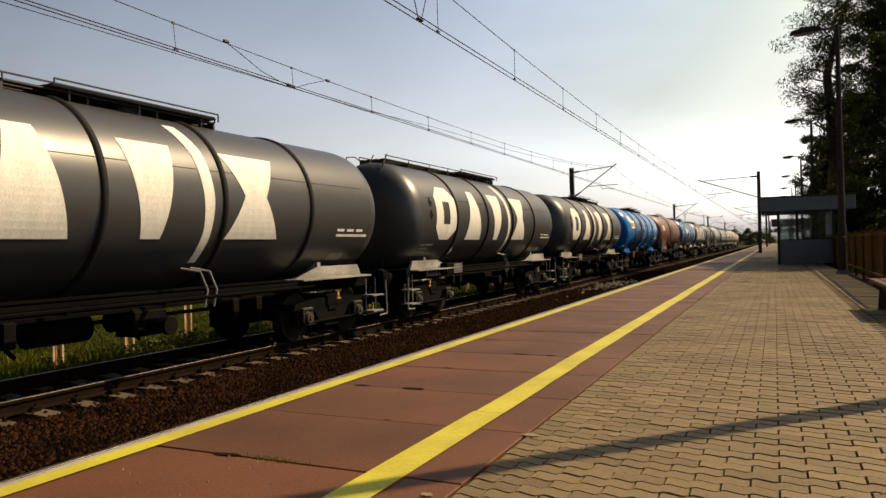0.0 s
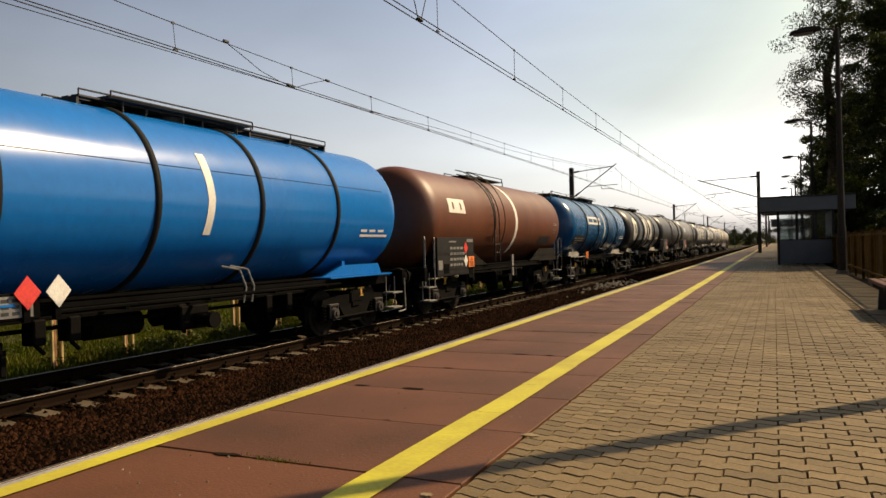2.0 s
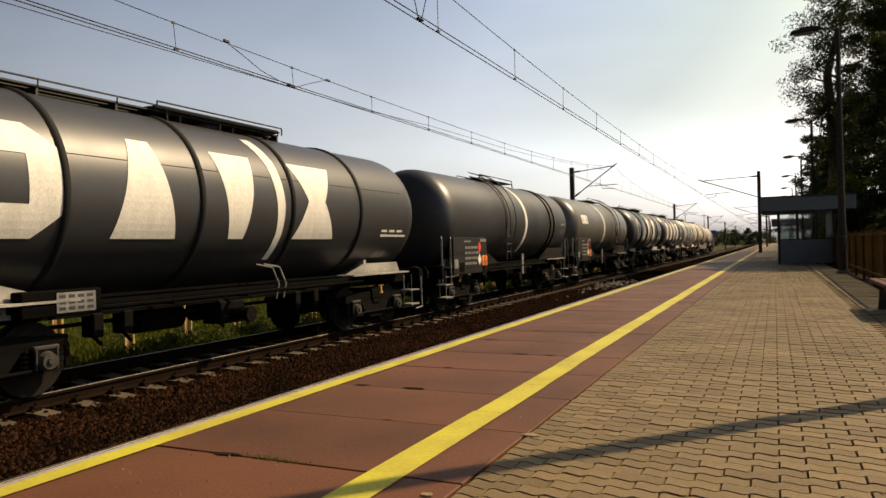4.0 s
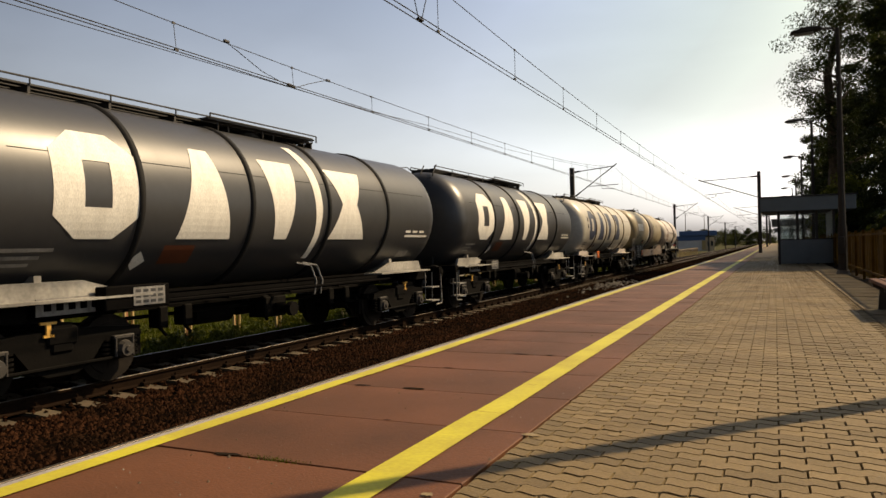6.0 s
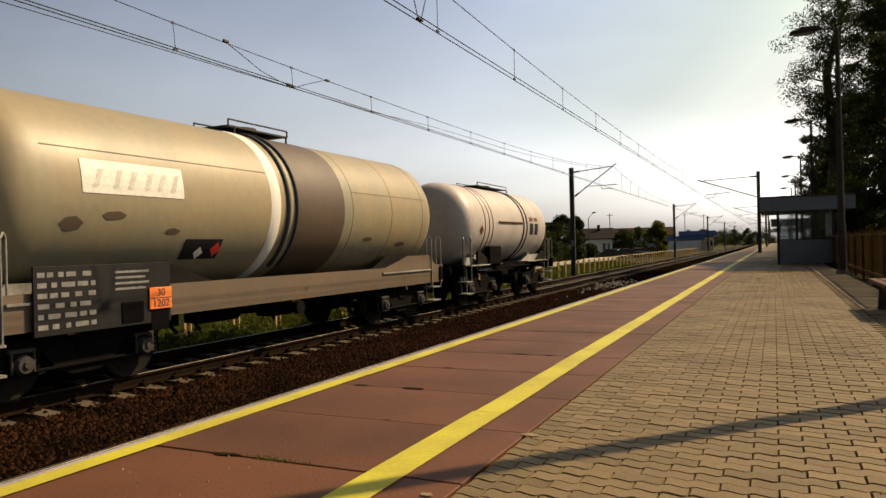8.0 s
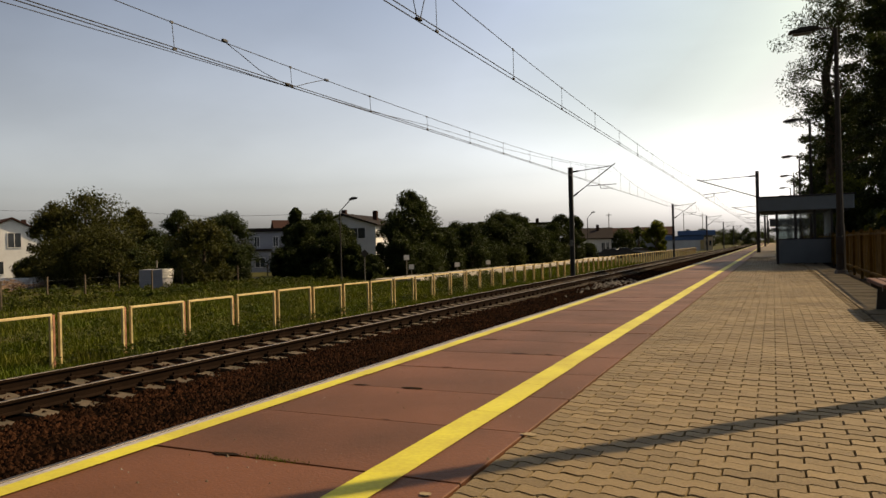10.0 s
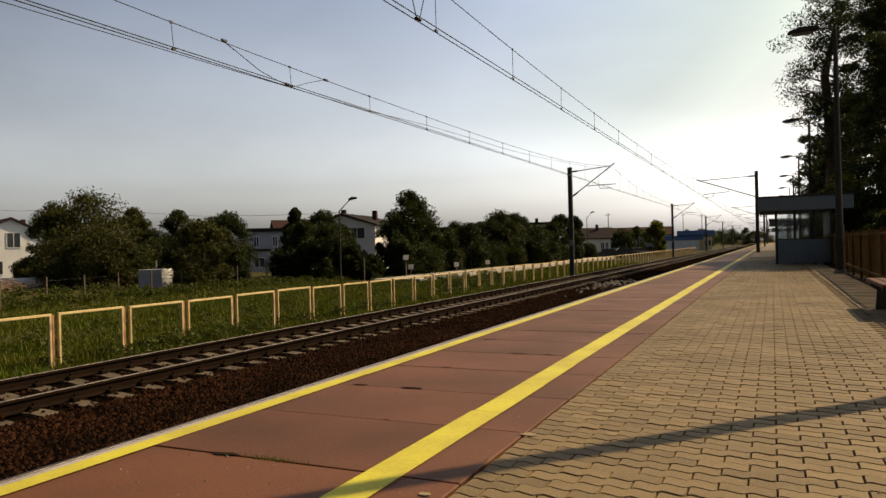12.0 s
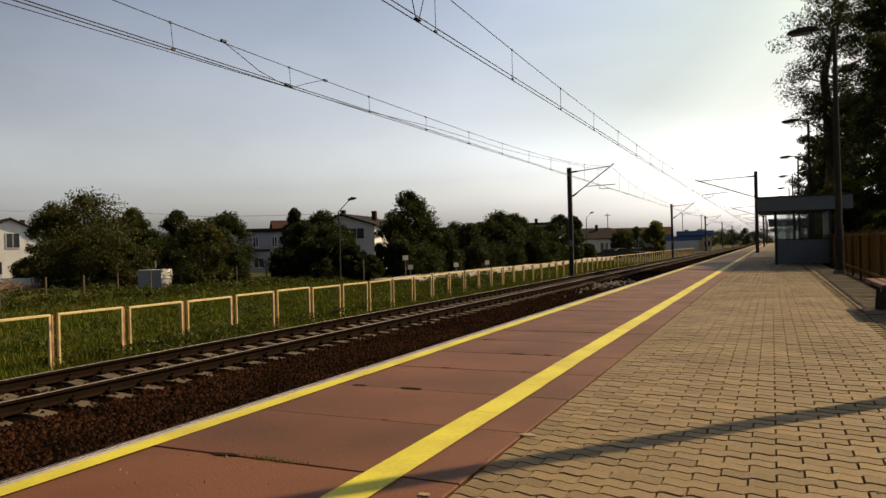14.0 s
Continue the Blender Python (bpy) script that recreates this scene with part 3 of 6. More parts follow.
def bench(x, y):
    b = empty("platform_bench", pose(x, y, 0))
    for i in range(4):
        part("seat_plank", one(box, 0.0 + i * 0.12, 0.105 + i * 0.12, -0.85, 0.85, 0.37, 0.42, 0.008), M_WOOD, b)
    for i in range(3):
        bm = B()
        box(bm, 0.50, 0.53, -0.85, 0.85, 0.55 + i * 0.13, 0.66 + i * 0.13, 0.008)
        bmesh.ops.rotate(bm, cent=(0.5, 0, 0.5), matrix=Matrix.Rotation(0.18, 3, "Y"), verts=bm.verts[:])
        part("back_plank", bm, M_WOOD, b)
    for yy in (-0.6, 0.6):
        bm = B()
        prism(bm, [(0.08, 0.0), (0.44, 0.0), (0.48, 0.37), (0.02, 0.37), (0.02, 0.32), (0.1, 0.28)], "y", yy - 0.03, yy + 0.03)
        part("leg", bm, M_STEELDARK, b, "dark bench leg")
    tagged(b, "brown wooden slat bench on dark legs", "bench")
    return b


bench(1.2, 10.95)


def right_fence():
    f = empty("boundary_fence")
    y = 12.5
    while y < 74:
        xx = 1.95 + 0.006 * (y - 14)
        part("post", one(box, xx - 0.03, xx + 0.03, y - 0.03, y + 0.03, -0.05, 1.2), M_RUST, f)
        part("rail", one(box, xx - 0.015, xx + 0.015, y, y + 2.0, 1.05, 1.10), M_RUST, f)
        part("rail", one(box, xx - 0.015, xx + 0.015, y, y + 2.0, 0.18, 0.23), M_RUST, f)
        y += 2.0
    bm = B()
    box(bm, -0.008, 0.008, -0.038, 0.038, 0.05, 1.15)
    me = bpy.data.meshes.new("slat")
    bm.to_mesh(me)
    bm.free()
    me.materials.append(M_RUST)
    for i in range(290):
        yy = 12.6 + i * 0.135
        s = new("slat", me)
        s.parent, s.location = f, (1.975 + 0.006 * (yy - 14), yy, rng.uniform(-0.012, 0.012))
        s.rotation_euler = (radians(rng.uniform(-0.6, 0.6)), 0, radians(rng.uniform(-5, 5)))
    tagged(f, "rusty brown slatted fence behind the platform", "fence")


right_fence()


# ---- yellow guard rail beyond the tracks ----
def guard_rail():
    m = empty("guard_rail_panel")
    bm = B()
    box(bm, -0.03, 0.03, 0.0, 0.05, -1.25, -0.16, 0.006)
    part("post", bm, M_CREAM, m, "cream-painted square post")
    part("post", one(box, -0.03, 0.03, 1.53, 1.58, -1.25, -0.16, 0.006), M_CREAM, m)
    part("top_rail", one(box, -0.03, 0.03, 0.0, 1.58, -0.16, -0.11, 0.006), M_CREAM, m)
    part("end_post", one(box, -0.075, -0.02, 1.62, 1.67, -1.25, -0.14, 0.006), M_RUSTPOST, m, "rust-red backing post")
    tagged(m, "cream-yellow tubular guard rail panel with flaking paint", "railing", "guard rail panels")
    return m


g = guard_rail()
PANEL, FIRST = 1.745, 9.79
for i in range(-3, 75):
    if i:
        copy_thing(g, pose(-13.0, FIRST + i * PANEL, rng.uniform(-0.02, 0.02), rng.uniform(-0.4, 0.4), 0, rng.uniform(-0.6, 0.6)))
g.matrix_basis = pose(-13.0, FIRST, 0)


# ---- tank wagons ----
TR, TZ = 1.385, 2.55     # tank radius and axis height over the rail


def tank_body(length, dish=0.7, segs=56):
    """Cylinder along y with dished ends."""
    bm = B()
    rows = []
    h = length / 2
    prof = []
    for i in range(9):
        a = i / 8 * math.pi / 2
        prof.append((-h + dish * (1 - max(0.0, math.cos(a)) ** 0.72), TR * math.sin(a) ** 0.72 if i else 0.0))
    prof = [(y, r) for y, r in prof]
    prof += [(-h * 0.5, TR), (0, TR), (h * 0.5, TR)]
    prof += [(-y, r) for y, r in reversed(prof[:9])]
    for y, r in prof:
        if r < 1e-6:
            rows.append([bm.verts.new((0, y, TZ))])
        else:
            rows.append([bm.verts.new((r * math.cos(t), y, TZ + r * math.sin(t))) for t in (2 * math.pi * k / segs for k in range(segs))])
    for a, b in zip(rows, rows[1:]):
        for k in range(segs):
            j = (k + 1) % segs
            if len(a) == 1:
                bm.faces.new((a[0], b[j], b[k]))
            elif len(b) == 1:
                bm.faces.new((a[k], a[j], b[0]))
            else:
                bm.faces.new((a[k], a[j], b[j], b[k]))
    bmesh.ops.recalc_face_normals(bm, faces=bm.faces[:])
    return bm


def ring(y, r=TR + 0.035, w=0.06, segs=56, a0=0, a1=360):
    bm = B()
    full = a1 - a0 >= 360
    n = segs if full else max(6, int(segs * (a1 - a0) / 360))
    loops = []
    for k in range(n if full else n + 1):
        t = radians(a0 + (a1 - a0) * k / n)
        loops.append([bm.verts.new((q * math.cos(t), y + d, TZ + q * math.sin(t))) for q, d in ((TR - 0.01, -w), (r, -w * 0.6), (r, w * 0.6), (TR - 0.01, w))])
    pairs = list(zip(loops, loops[1:])) + ([(loops[-1], loops[0])] if full else [])
    for a, b in pairs:
        for i in range(3):
            bm.faces.new((a[i], b[i], b[i + 1], a[i + 1]))
    bmesh.ops.recalc_face_normals(bm, faces=bm.faces[:])
    return bm


def decal(outline, holes=(), lift=0.006, radius=TR):
    """A thin painted shape lying on the tank's +x side: outline of (y, height along the skin from the axis level)."""
    bm = B()

    def loop(pts):
        vs = [bm.verts.new((0, a, b)) for a, b in pts]
        return [bm.edges.new((vs[i], vs[(i + 1) % len(vs)])) for i in range(len(vs))]
    es = loop(outline)
    for h in holes:
        es += loop(h)
    bmesh.ops.triangle_fill(bm, use_beauty=True, edges=es)
    lo, hi = min(p[1] for p in outline), max(p[1] for p in outline)
    z = math.ceil(lo / 0.1) * 0.1
    while z < hi:
        bmesh.ops.bisect_plane(bm, geom=bm.verts[:] + bm.edges[:] + bm.faces[:], plane_co=(0, 0, z), plane_no=(0, 0, 1))
        z += 0.1
    for v in bm.verts:
        t = v.co.z / radius
        v.co = Vector(((radius + lift) * math.cos(t), v.co.y, TZ + (radius + lift) * math.sin(t)))
    bmesh.ops.recalc_face_normals(bm, faces=bm.faces[:])
    for f in bm.faces:
        if f.normal.x < 0:
            f.normal_flip()
    return bm


def rect(y0, y1, z0, z1):
    return [(y0, z0), (y1, z0), (y1, z1), (y0, z1)]


def flat(parent, name, material, y0, y1, z0, z1, x, label=""):
    return part(name, one(box, x, x + 0.012, y0, y1, z0, z1), material, parent, label)


def words(parent, name, text, size, m, material):
    cu = bpy.data.curves.new(name, "FONT")
    cu.body, cu.size, cu.align_x, cu.align_y, cu.extrude = text, size, "CENTER", "CENTER", 0.001
    tmp = bpy.data.objects.new(name + "_tmp", cu)
    scene.collection.objects.link(tmp)
    bpy.context.view_layer.update()
    me = bpy.data.meshes.new_from_object(tmp.evaluated_get(bpy.context.evaluated_depsgraph_get()))
    bpy.data.objects.remove(tmp)
    me.materials.clear()
    me.materials.append(material)
    ob = new(name, me)
    ob.parent, ob.matrix_basis = parent, m
    return ob


FACE = Matrix(((0, 0, 1, 0), (1, 0, 0, 0), (0, 1, 0, 0), (0, 0, 0, 1)))   # text plane turned to face +x


def wheelset_mesh():
    bm = B()
    bar(bm, (-0.95, 0, 0.46), (0.95, 0, 0.46), 0.08, sides=10)
    for s in (-1, 1):
        bar(bm, (s * 0.69, 0, 0.46), (s * 0.82, 0, 0.46), 0.46, sides=28)
        bar(bm, (s * 0.66, 0, 0.46), (s * 0.69, 0, 0.46), 0.49, sides=28)
        bar(bm, (s * 0.82, 0, 0.46), (s * 0.835, 0, 0.46), 0.36, 0.36, sides=28)
    for s in (-1, 1):
        for k in range(6):
            t = k / 6 * 2 * math.pi
            bar(bm, (s * 0.84, 0.22 * math.cos(t), 0.46 + 0.22 * math.sin(t)), (s * 0.845, 0.22 * math.cos(t), 0.46 + 0.22 * math.sin(t)), 0.05, sides=8)
    bmesh.ops.translate(bm, verts=bm.verts[:], vec=(0, 0, -0.46))
    me = bpy.data.meshes.new("wheelset")
    bm.to_mesh(me)
    bm.free()
    me.materials.append(M_WHEEL)
    return me


def bogie_mesh():
    """Cast side frames with axle boxes, springs and brake gear."""
    bm = B()
    for s in (-1, 1):
        x0, x1 = (0.93, 1.06) if s > 0 else (-1.06, -0.93)
        prism(bm, [(-1.25, 0.62), (-1.2, 0.74), (-0.55, 0.80), (0.55, 0.80), (1.2, 0.74), (1.25, 0.62), (0.62, 0.60), (0.42, 0.34), (0.2, 0.24), (-0.2, 0.24), (-0.42, 0.34), (-0.62, 0.60)], "x", x0, x1)
        for y in (-0.9, 0.9):
            box(bm, x0 - 0.02, x1 + 0.06, y - 0.15, y + 0.15, 0.33, 0.62, 0.03)
            bar(bm, (s * 0.95, y, 0.46), (s * 1.17, y, 0.46), 0.11, 0.09, 12)
            for d in (-0.22, 0.22):
                for j in range(5):
                    bar(bm, (s * 1.0, y + d, 0.34 + j * 0.06), (s * 1.0, y + d, 0.37 + j * 0.06), 0.075, sides=10)
        box(bm, x0 - 0.03, x1 + 0.03, -0.16, 0.16, 0.52, 0.9, 0.03)
        bar(bm, (s * 1.09, -0.8, 0.36), (s * 1.09, 0.8, 0.36), 0.022, sides=6)
    box(bm, -1.1, 1.1, -0.22, 0.22, 0.62, 0.86, 0.03)
    for y in (-1.28, 1.28):
        box(bm, -0.95, 0.95, y - 0.05, y + 0.05, 0.62, 0.74, 0.01)
    for y in (-1.42, -0.4, 0.4, 1.42):
        for s in (-1, 1):
            box(bm, s * 0.76 - 0.05, s * 0.76 + 0.05, y - 0.04, y + 0.04, 0.3, 0.62, 0.01)
    me = bpy.data.meshes.new("bogie_frame")
    bm.to_mesh(me)
    bm.free()
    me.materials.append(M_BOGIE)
    return me


def axle_box_mesh():
    """Round bolted cover with its spring seat, on the +x side."""
    bm = B()
    bar(bm, (1.12, 0, 0.46), (1.19, 0, 0.46), 0.125, 0.10, 14)
    bar(bm, (1.19, 0, 0.46), (1.215, 0, 0.46), 0.05, 0.04, 10)
    box(bm, 1.02, 1.13, -0.17, 0.17, 0.60, 0.65, 0.01)
    for s in (-0.14, 0.14):
        bar(bm, (1.12, s, 0.36), (1.12, s, 0.64), 0.018, sides=6)
    me = bpy.data.meshes.new("axle_box")
    bm.to_mesh(me)
    bm.free()
    me.materials.append(M_AXLE_GLINT)
    return me


WHEELSET, BOGIE, AXLE = wheelset_mesh(), bogie_mesh(), axle_box_mesh()
WHEELS = []


def running_gear(w, L, cradle_mat, tall=False):
    """Frame, bogies, buffers, steps and hoses common to all wagons. L: length over buffers."""
    h = L / 2 - 0.55
    bm = B()
    for s in (-1, 1):
        prism(bm, [(s * 0.62, 0.92), (s * 0.80, 0.92), (s * 0.80, 0.96), (s * 0.66, 0.97), (s * 0.66, 1.15), (s * 0.80, 1.16), (s * 0.80, 1.20), (s * 0.62, 1.20)], "y", -h, h)
    for i in range(7):
        y = -h + 0.3 + i * (2 * h - 0.6) / 6
        box(bm, -0.62, 0.62, y - 0.05, y + 0.05, 0.95, 1.15)
    part("underframe", bm, M_FRAME, w, "grimy steel underframe, blackened for the shade under the tank")
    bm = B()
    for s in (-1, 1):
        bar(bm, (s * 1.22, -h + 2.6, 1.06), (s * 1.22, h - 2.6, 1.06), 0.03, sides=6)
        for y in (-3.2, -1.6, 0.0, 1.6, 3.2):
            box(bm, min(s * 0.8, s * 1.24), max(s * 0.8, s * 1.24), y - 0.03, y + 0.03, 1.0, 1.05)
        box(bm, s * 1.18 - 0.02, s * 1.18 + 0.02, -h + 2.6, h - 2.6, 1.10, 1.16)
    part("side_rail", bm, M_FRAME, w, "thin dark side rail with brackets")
    for e in (-1, 1):
        y = e * (L / 2 - 2.35)
        b = new("bogie", BOGIE)
        b.parent, b.location = w, (0, y, 0)
        for k in (-1, 1):
            for d in (-0.9, 0.9):
                cap = new("axle_box", AXLE)
                cap.parent, cap.location, cap.rotation_euler = b, (0, d, 0), (0, 0, 0 if k > 0 else math.pi)
        for d in (-0.9, 0.9):
            ws = new("wheelset", WHEELSET)
            ws.parent, ws.location = b, (0, d, 0.46)
            WHEELS.append((ws, d))
        bm = B()
        prism(bm, [(-1.3, 0.90), (1.3, 0.90), (1.3, 1.24), (-1.3, 1.24)], "y", e * h - 0.08, e * h + 0.08)
        for s in (-0.875, 0.875):
            prism(bm, [(s - 0.1, 0.95), (s + 0.1, 0.95), (s + 0.1, 1.2), (s - 0.1, 1.2)], "y", min(e * (h - 1.4), e * h), max(e * (h - 1.4), e * h))
        part("headstock", bm, M_FRAME, w)
        for s in (-0.875, 0.875):
            bm = B()
            bar(bm, (s, e * h, 1.05), (s, e * (L / 2 - 0.1), 1.05), 0.11, sides=12)
            bar(bm, (s, e * (L / 2 - 0.1), 1.05), (s, e * (L / 2 - 0.02), 1.05), 0.21, 0.23, sides=16)
            part("buffer", bm, M_BOGIE, w, "round steel buffer")
        bm = B()
        box(bm, -0.12, 0.12, min(e * h, e * (L / 2 - 0.03)), max(e * h, e * (L / 2 - 0.03)), 0.92, 1.06, 0.02)
        pipe(bm, [(0.3, e * h, 0.95), (0.34, e * (h + 0.25), 0.6), (0.2, e * (L / 2 - 0.02), 0.55)], 0.028)
        part("coupling", bm, M_STEELDARK, w)
        # corner steps and grab rail on both sides
        for s in (-1, 1):
            bm = B()
            yy = e * (h - 0.35)
            for z in (0.38, 0.72):
                box(bm, s * 1.18 - 0.14, s * 1.18 + 0.14, yy - 0.22, yy + 0.22, z, z + 0.03)
            for d in (-0.2, 0.2):
                bar(bm, (s * 1.12, yy + d, 0.38), (s * 1.12, yy + d, 1.1), 0.014, sides=6)
            part("step", bm, M_PLATE, w, "bare metal foot step")
            bm = B()
            if tall:
                for d in (0.0, 0.55):
                    pipe(bm, [(s * 1.28, e * (h - d), 0.75), (s * 1.28, e * (h - d), 1.95), (s * 1.24, e * (h - d - 0.06), 2.02), (s * 1.2, e * (h - d - 0.12), 1.95), (s * 1.2, e * (h - d - 0.12), 1.2)], 0.016)
            else:
                pipe(bm, [(s * 1.2, e * h, 1.05), (s * 1.3, e * h, 1.05), (s * 1.3, e * (h + 0.04), 0.3), (s * 1.3, e * (h - 0.3), 0.28)], 0.018)
            part("grab_rail", bm, M_PLATE, w, "thin pale grab rail")
        # saddle that carries the tank
        bm = B()
        ys = (e * (L / 2 - 3.6), e * (L / 2 - 1.15))
        for s in (-1, 1):
            prism(bm, [(min(ys), 1.17), (max(ys), 1.17), ((max(ys) - 0.15) if e > 0 else (max(ys) - 0.9), 1.42), ((min(ys) + 0.9) if e > 0 else (min(ys) + 0.15), 1.42)], "x", min(s * 0.98, s * 1.04), max(s * 0.98, s * 1.04))
            box(bm, min(s * 0.85, s * 1.3), max(s * 0.85, s * 1.3), min(ys), max(ys), 1.17, 1.20)
        box(bm, -0.98, 0.98, min(ys) + 0.9, min(ys) + 1.0, 1.17, 1.5)
        part("saddle", bm, cradle_mat, w, "pale dusty tank saddle plates")
    # brake gear under the middle
    bm = B()
    bar(bm, (0.25, -1.5, 0.72), (0.25, -0.6, 0.72), 0.2, sides=14)
    bar(bm, (-0.3, 0.3, 0.70), (-0.3, 1.3, 0.70), 0.18, sides=14)
    bar(bm, (0.55, -3.4, 0.8), (0.55, 3.4, 0.8), 0.03, sides=6)
    bar(bm, (-0.5, -3.4, 0.86), (-0.5, 3.4, 0.86), 0.025, sides=6)
    for y in (-2.6, -2.1, -0.2, 1.9, 2.5):
        box(bm, 0.6, 0.85, y - 0.09, y + 0.09, 0.62, 0.95, 0.02)
        bar(bm, (0.75, y, 0.62), (0.75, y + 0.12, 0.5), 0.03, sides=6)
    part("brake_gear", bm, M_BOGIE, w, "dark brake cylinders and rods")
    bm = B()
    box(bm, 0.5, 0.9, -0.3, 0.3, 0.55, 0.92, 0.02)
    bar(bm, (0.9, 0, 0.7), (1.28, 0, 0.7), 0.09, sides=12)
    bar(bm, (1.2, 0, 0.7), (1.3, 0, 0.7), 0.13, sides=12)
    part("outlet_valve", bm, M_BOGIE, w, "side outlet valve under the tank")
    # plates on the frame
    bm = B()
    box(bm, 1.06, 1.08, -L / 2 + 2.0, -L / 2 + 3.3, 1.0, 1.22)
    part("data_plate", bm, M_PLATE, w, "scuffed grey data plate")
    for i in range(7):
        part("plate_text", one(box, 1.08, 1.084, -L / 2 + 2.1 + i * 0.17, -L / 2 + 2.2 + i * 0.17, 1.06, 1.15), M_FRAME, w)
    bm = B()
    for y in (-L / 2 + 2.15, L / 2 - 2.15):
        box(bm, 1.07, 1.10, y - 0.11, y + 0.11, 0.90, 0.93)
        box(bm, 1.07, 1.10, y - 0.03, y + 0.03, 0.76, 0.90)
        box(bm, 1.07, 1.10, y - 0.07, y + 0.07, 0.74, 0.77)
    part("load_hook_mark", bm, M_HOOK, w, "small ochre lifting mark")


M_SADDLE = mat("saddle_paint", (0.30, 0.285, 0.25), 0.7, 0.0, (0.06, 0.055, 0.048), 1.1, 0.9, 20, 0.1)
M_HOOK = mat("ochre_mark", (0.6, 0.33, 0.06), 0.6, 0, None, 5, 0.4, 30, 0)


def walkway(w, y0, y1, ladder=True, mat_=None):
    mat_ = mat_ or M_STEELDARK
    bm = B()
    z = TZ + TR + 0.06
    for x in (-0.3, -0.1, 0.1, 0.3):
        box(bm, x - 0.07, x + 0.07, y0, y1, z, z + 0.025)
    n = max(2, int((y1 - y0) / 1.2))
    for i in range(n + 1):
        y = y0 + (y1 - y0) * i / n
        box(bm, -0.36, 0.36, y - 0.02, y + 0.02, z - 0.14, z)
    part("walkway", bm, mat_, w, "narrow dark metal walkway along the tank top")
    for s in (-1, 1):
        bm = B()
        pts = [(s * 0.38, y0 + (y1 - y0) * i / n, z + 0.10) for i in range(n + 1)]
        pipe(bm, pts, 0.014)
        for p in pts:
            bar(bm, (p[0], p[1], z), p, 0.012, sides=5)
        part("walkway_rail", bm, mat_, w)
    if ladder:
        bm = B()
        yl = y0 - 0.12
        for x in (0.05, 0.45):
            pipe(bm, [(x, yl + 0.1, z + 0.12), (x, yl - 0.15, z - 0.15), (x, yl - 0.30, 1.2)], 0.016)
        for i in range(9):
            bar(bm, (0.05, yl - 0.25, 1.4 + i * 0.29), (0.45, yl - 0.25, 1.4 + i * 0.29), 0.011, sides=5)
        pipe(bm, [(-0.45, y0 + 0.2, z), (-0.45, y0 - 0.1, z + 0.1), (-0.45, y0 - 0.5, z + 0.05), (-0.45, y0 - 0.52, z - 0.4)], 0.014)
        part("end_ladder", bm, mat_, w, "thin end ladder")


def text_bars(w, rows, y0, z0, material, radius=TR):
    """Small unreadable lettering as plain bars on the tank's side."""
    bm = B()
    for j, spans in enumerate(rows):
        for a, b in spans:
            t = decal(rect(y0 + a, y0 + b, z0 - j * 0.11, z0 - j * 0.11 + 0.055), radius=radius)
            tmp = bpy.data.meshes.new("tmp")
            t.to_mesh(tmp)
            t.free()
            bm.from_mesh(tmp)
            bpy.data.meshes.remove(tmp)
    part("small_lettering", bm, material, w)


def hazard_diamond(w, y, zz, material, label, size=0.15):
    part("hazard_label", decal([(y - size, zz), (y, zz - size * 1.15), (y + size, zz), (y, zz + size * 1.15)], lift=0.012), material, w, label)


def orange_plate(w, y, z, x=1.30):
    o = part("hazard_plate", one(box, x, x + 0.02, y - 0.2, y + 0.2, z - 0.15, z + 0.15, 0.004), M_ORANGE, w, "orange hazard number plate")
    part("plate_divider", one(box, x + 0.02, x + 0.023, y - 0.2, y + 0.2, z - 0.006, z + 0.006), M_BLACK, o)
    for t, dz in (("30", 0.075), ("1202", -0.075)):
        words(o, "plate_number", t, 0.15, Matrix.Translation((x + 0.024, y, z + dz)) @ FACE, M_BLACK)
    part("plate_bracket", one(box, x - 0.05, x - 0.002, y - 0.16, y + 0.16, z - 0.45, z + 0.1), M_FRAME, w)


def big_marks(w, ys, material, scale=1.0):
    """Large painted company mark, as four plain upright shapes."""
    g0, g1, a0, a1, t0, t1, x0, x1 = ys
    lo, hi = -0.62, 0.82
    gw, aw, tw, xw = g1 - g0, a1 - a0, t1 - t0, x1 - x0
    am, tm, xm = (a0 + a1) / 2, (t0 + t1) / 2, (x0 + x1) / 2
    part("painted_mark", decal([(g0, lo + 0.3), (g0 + gw * 0.28, lo), (g1 - gw * 0.28, lo), (g1, lo + 0.3), (g1, hi - 0.3), (g1 - gw * 0.28, hi), (g0 + gw * 0.28, hi), (g0, hi - 0.3)],
                               [[(g0 + gw * 0.34, lo + 0.42), (g1 - gw * 0.34, lo + 0.42), (g1 - gw * 0.34, hi - 0.42), (g0 + gw * 0.34, hi - 0.42)]]), material, w, "large painted octagonal mark")
    part("painted_mark", decal([(am - aw * 0.42, lo), (am + aw * 0.42, lo), (am + aw * 0.14, hi), (am - aw * 0.14, hi)]), material, w, "large painted wedge mark")
    part("painted_mark", decal([(tm - tw * 0.15, lo), (tm + tw * 0.15, lo), (tm + tw * 0.4, hi), (tm - tw * 0.4, hi)]), material, w, "large painted tapered bar mark")
    part("painted_mark", decal([(x0, lo), (x1, lo), (xm + xw * 0.2, 0.1), (x1, hi), (x0, hi), (xm - xw * 0.2, 0.1)]), material, w, "large painted hourglass mark")


def tank_paint(name, color, dirt, rough=0.38, metal=0.0, amount=0.7, coat=0.0):
    m = mat(name, color, rough, metal, dirt, 0.7, amount, 9.0, 0.02, 0.5, coat=coat, stretch=(0.8, 1.1, 0.8), rough_var=0.12, fine_amount=0.07)
    return m


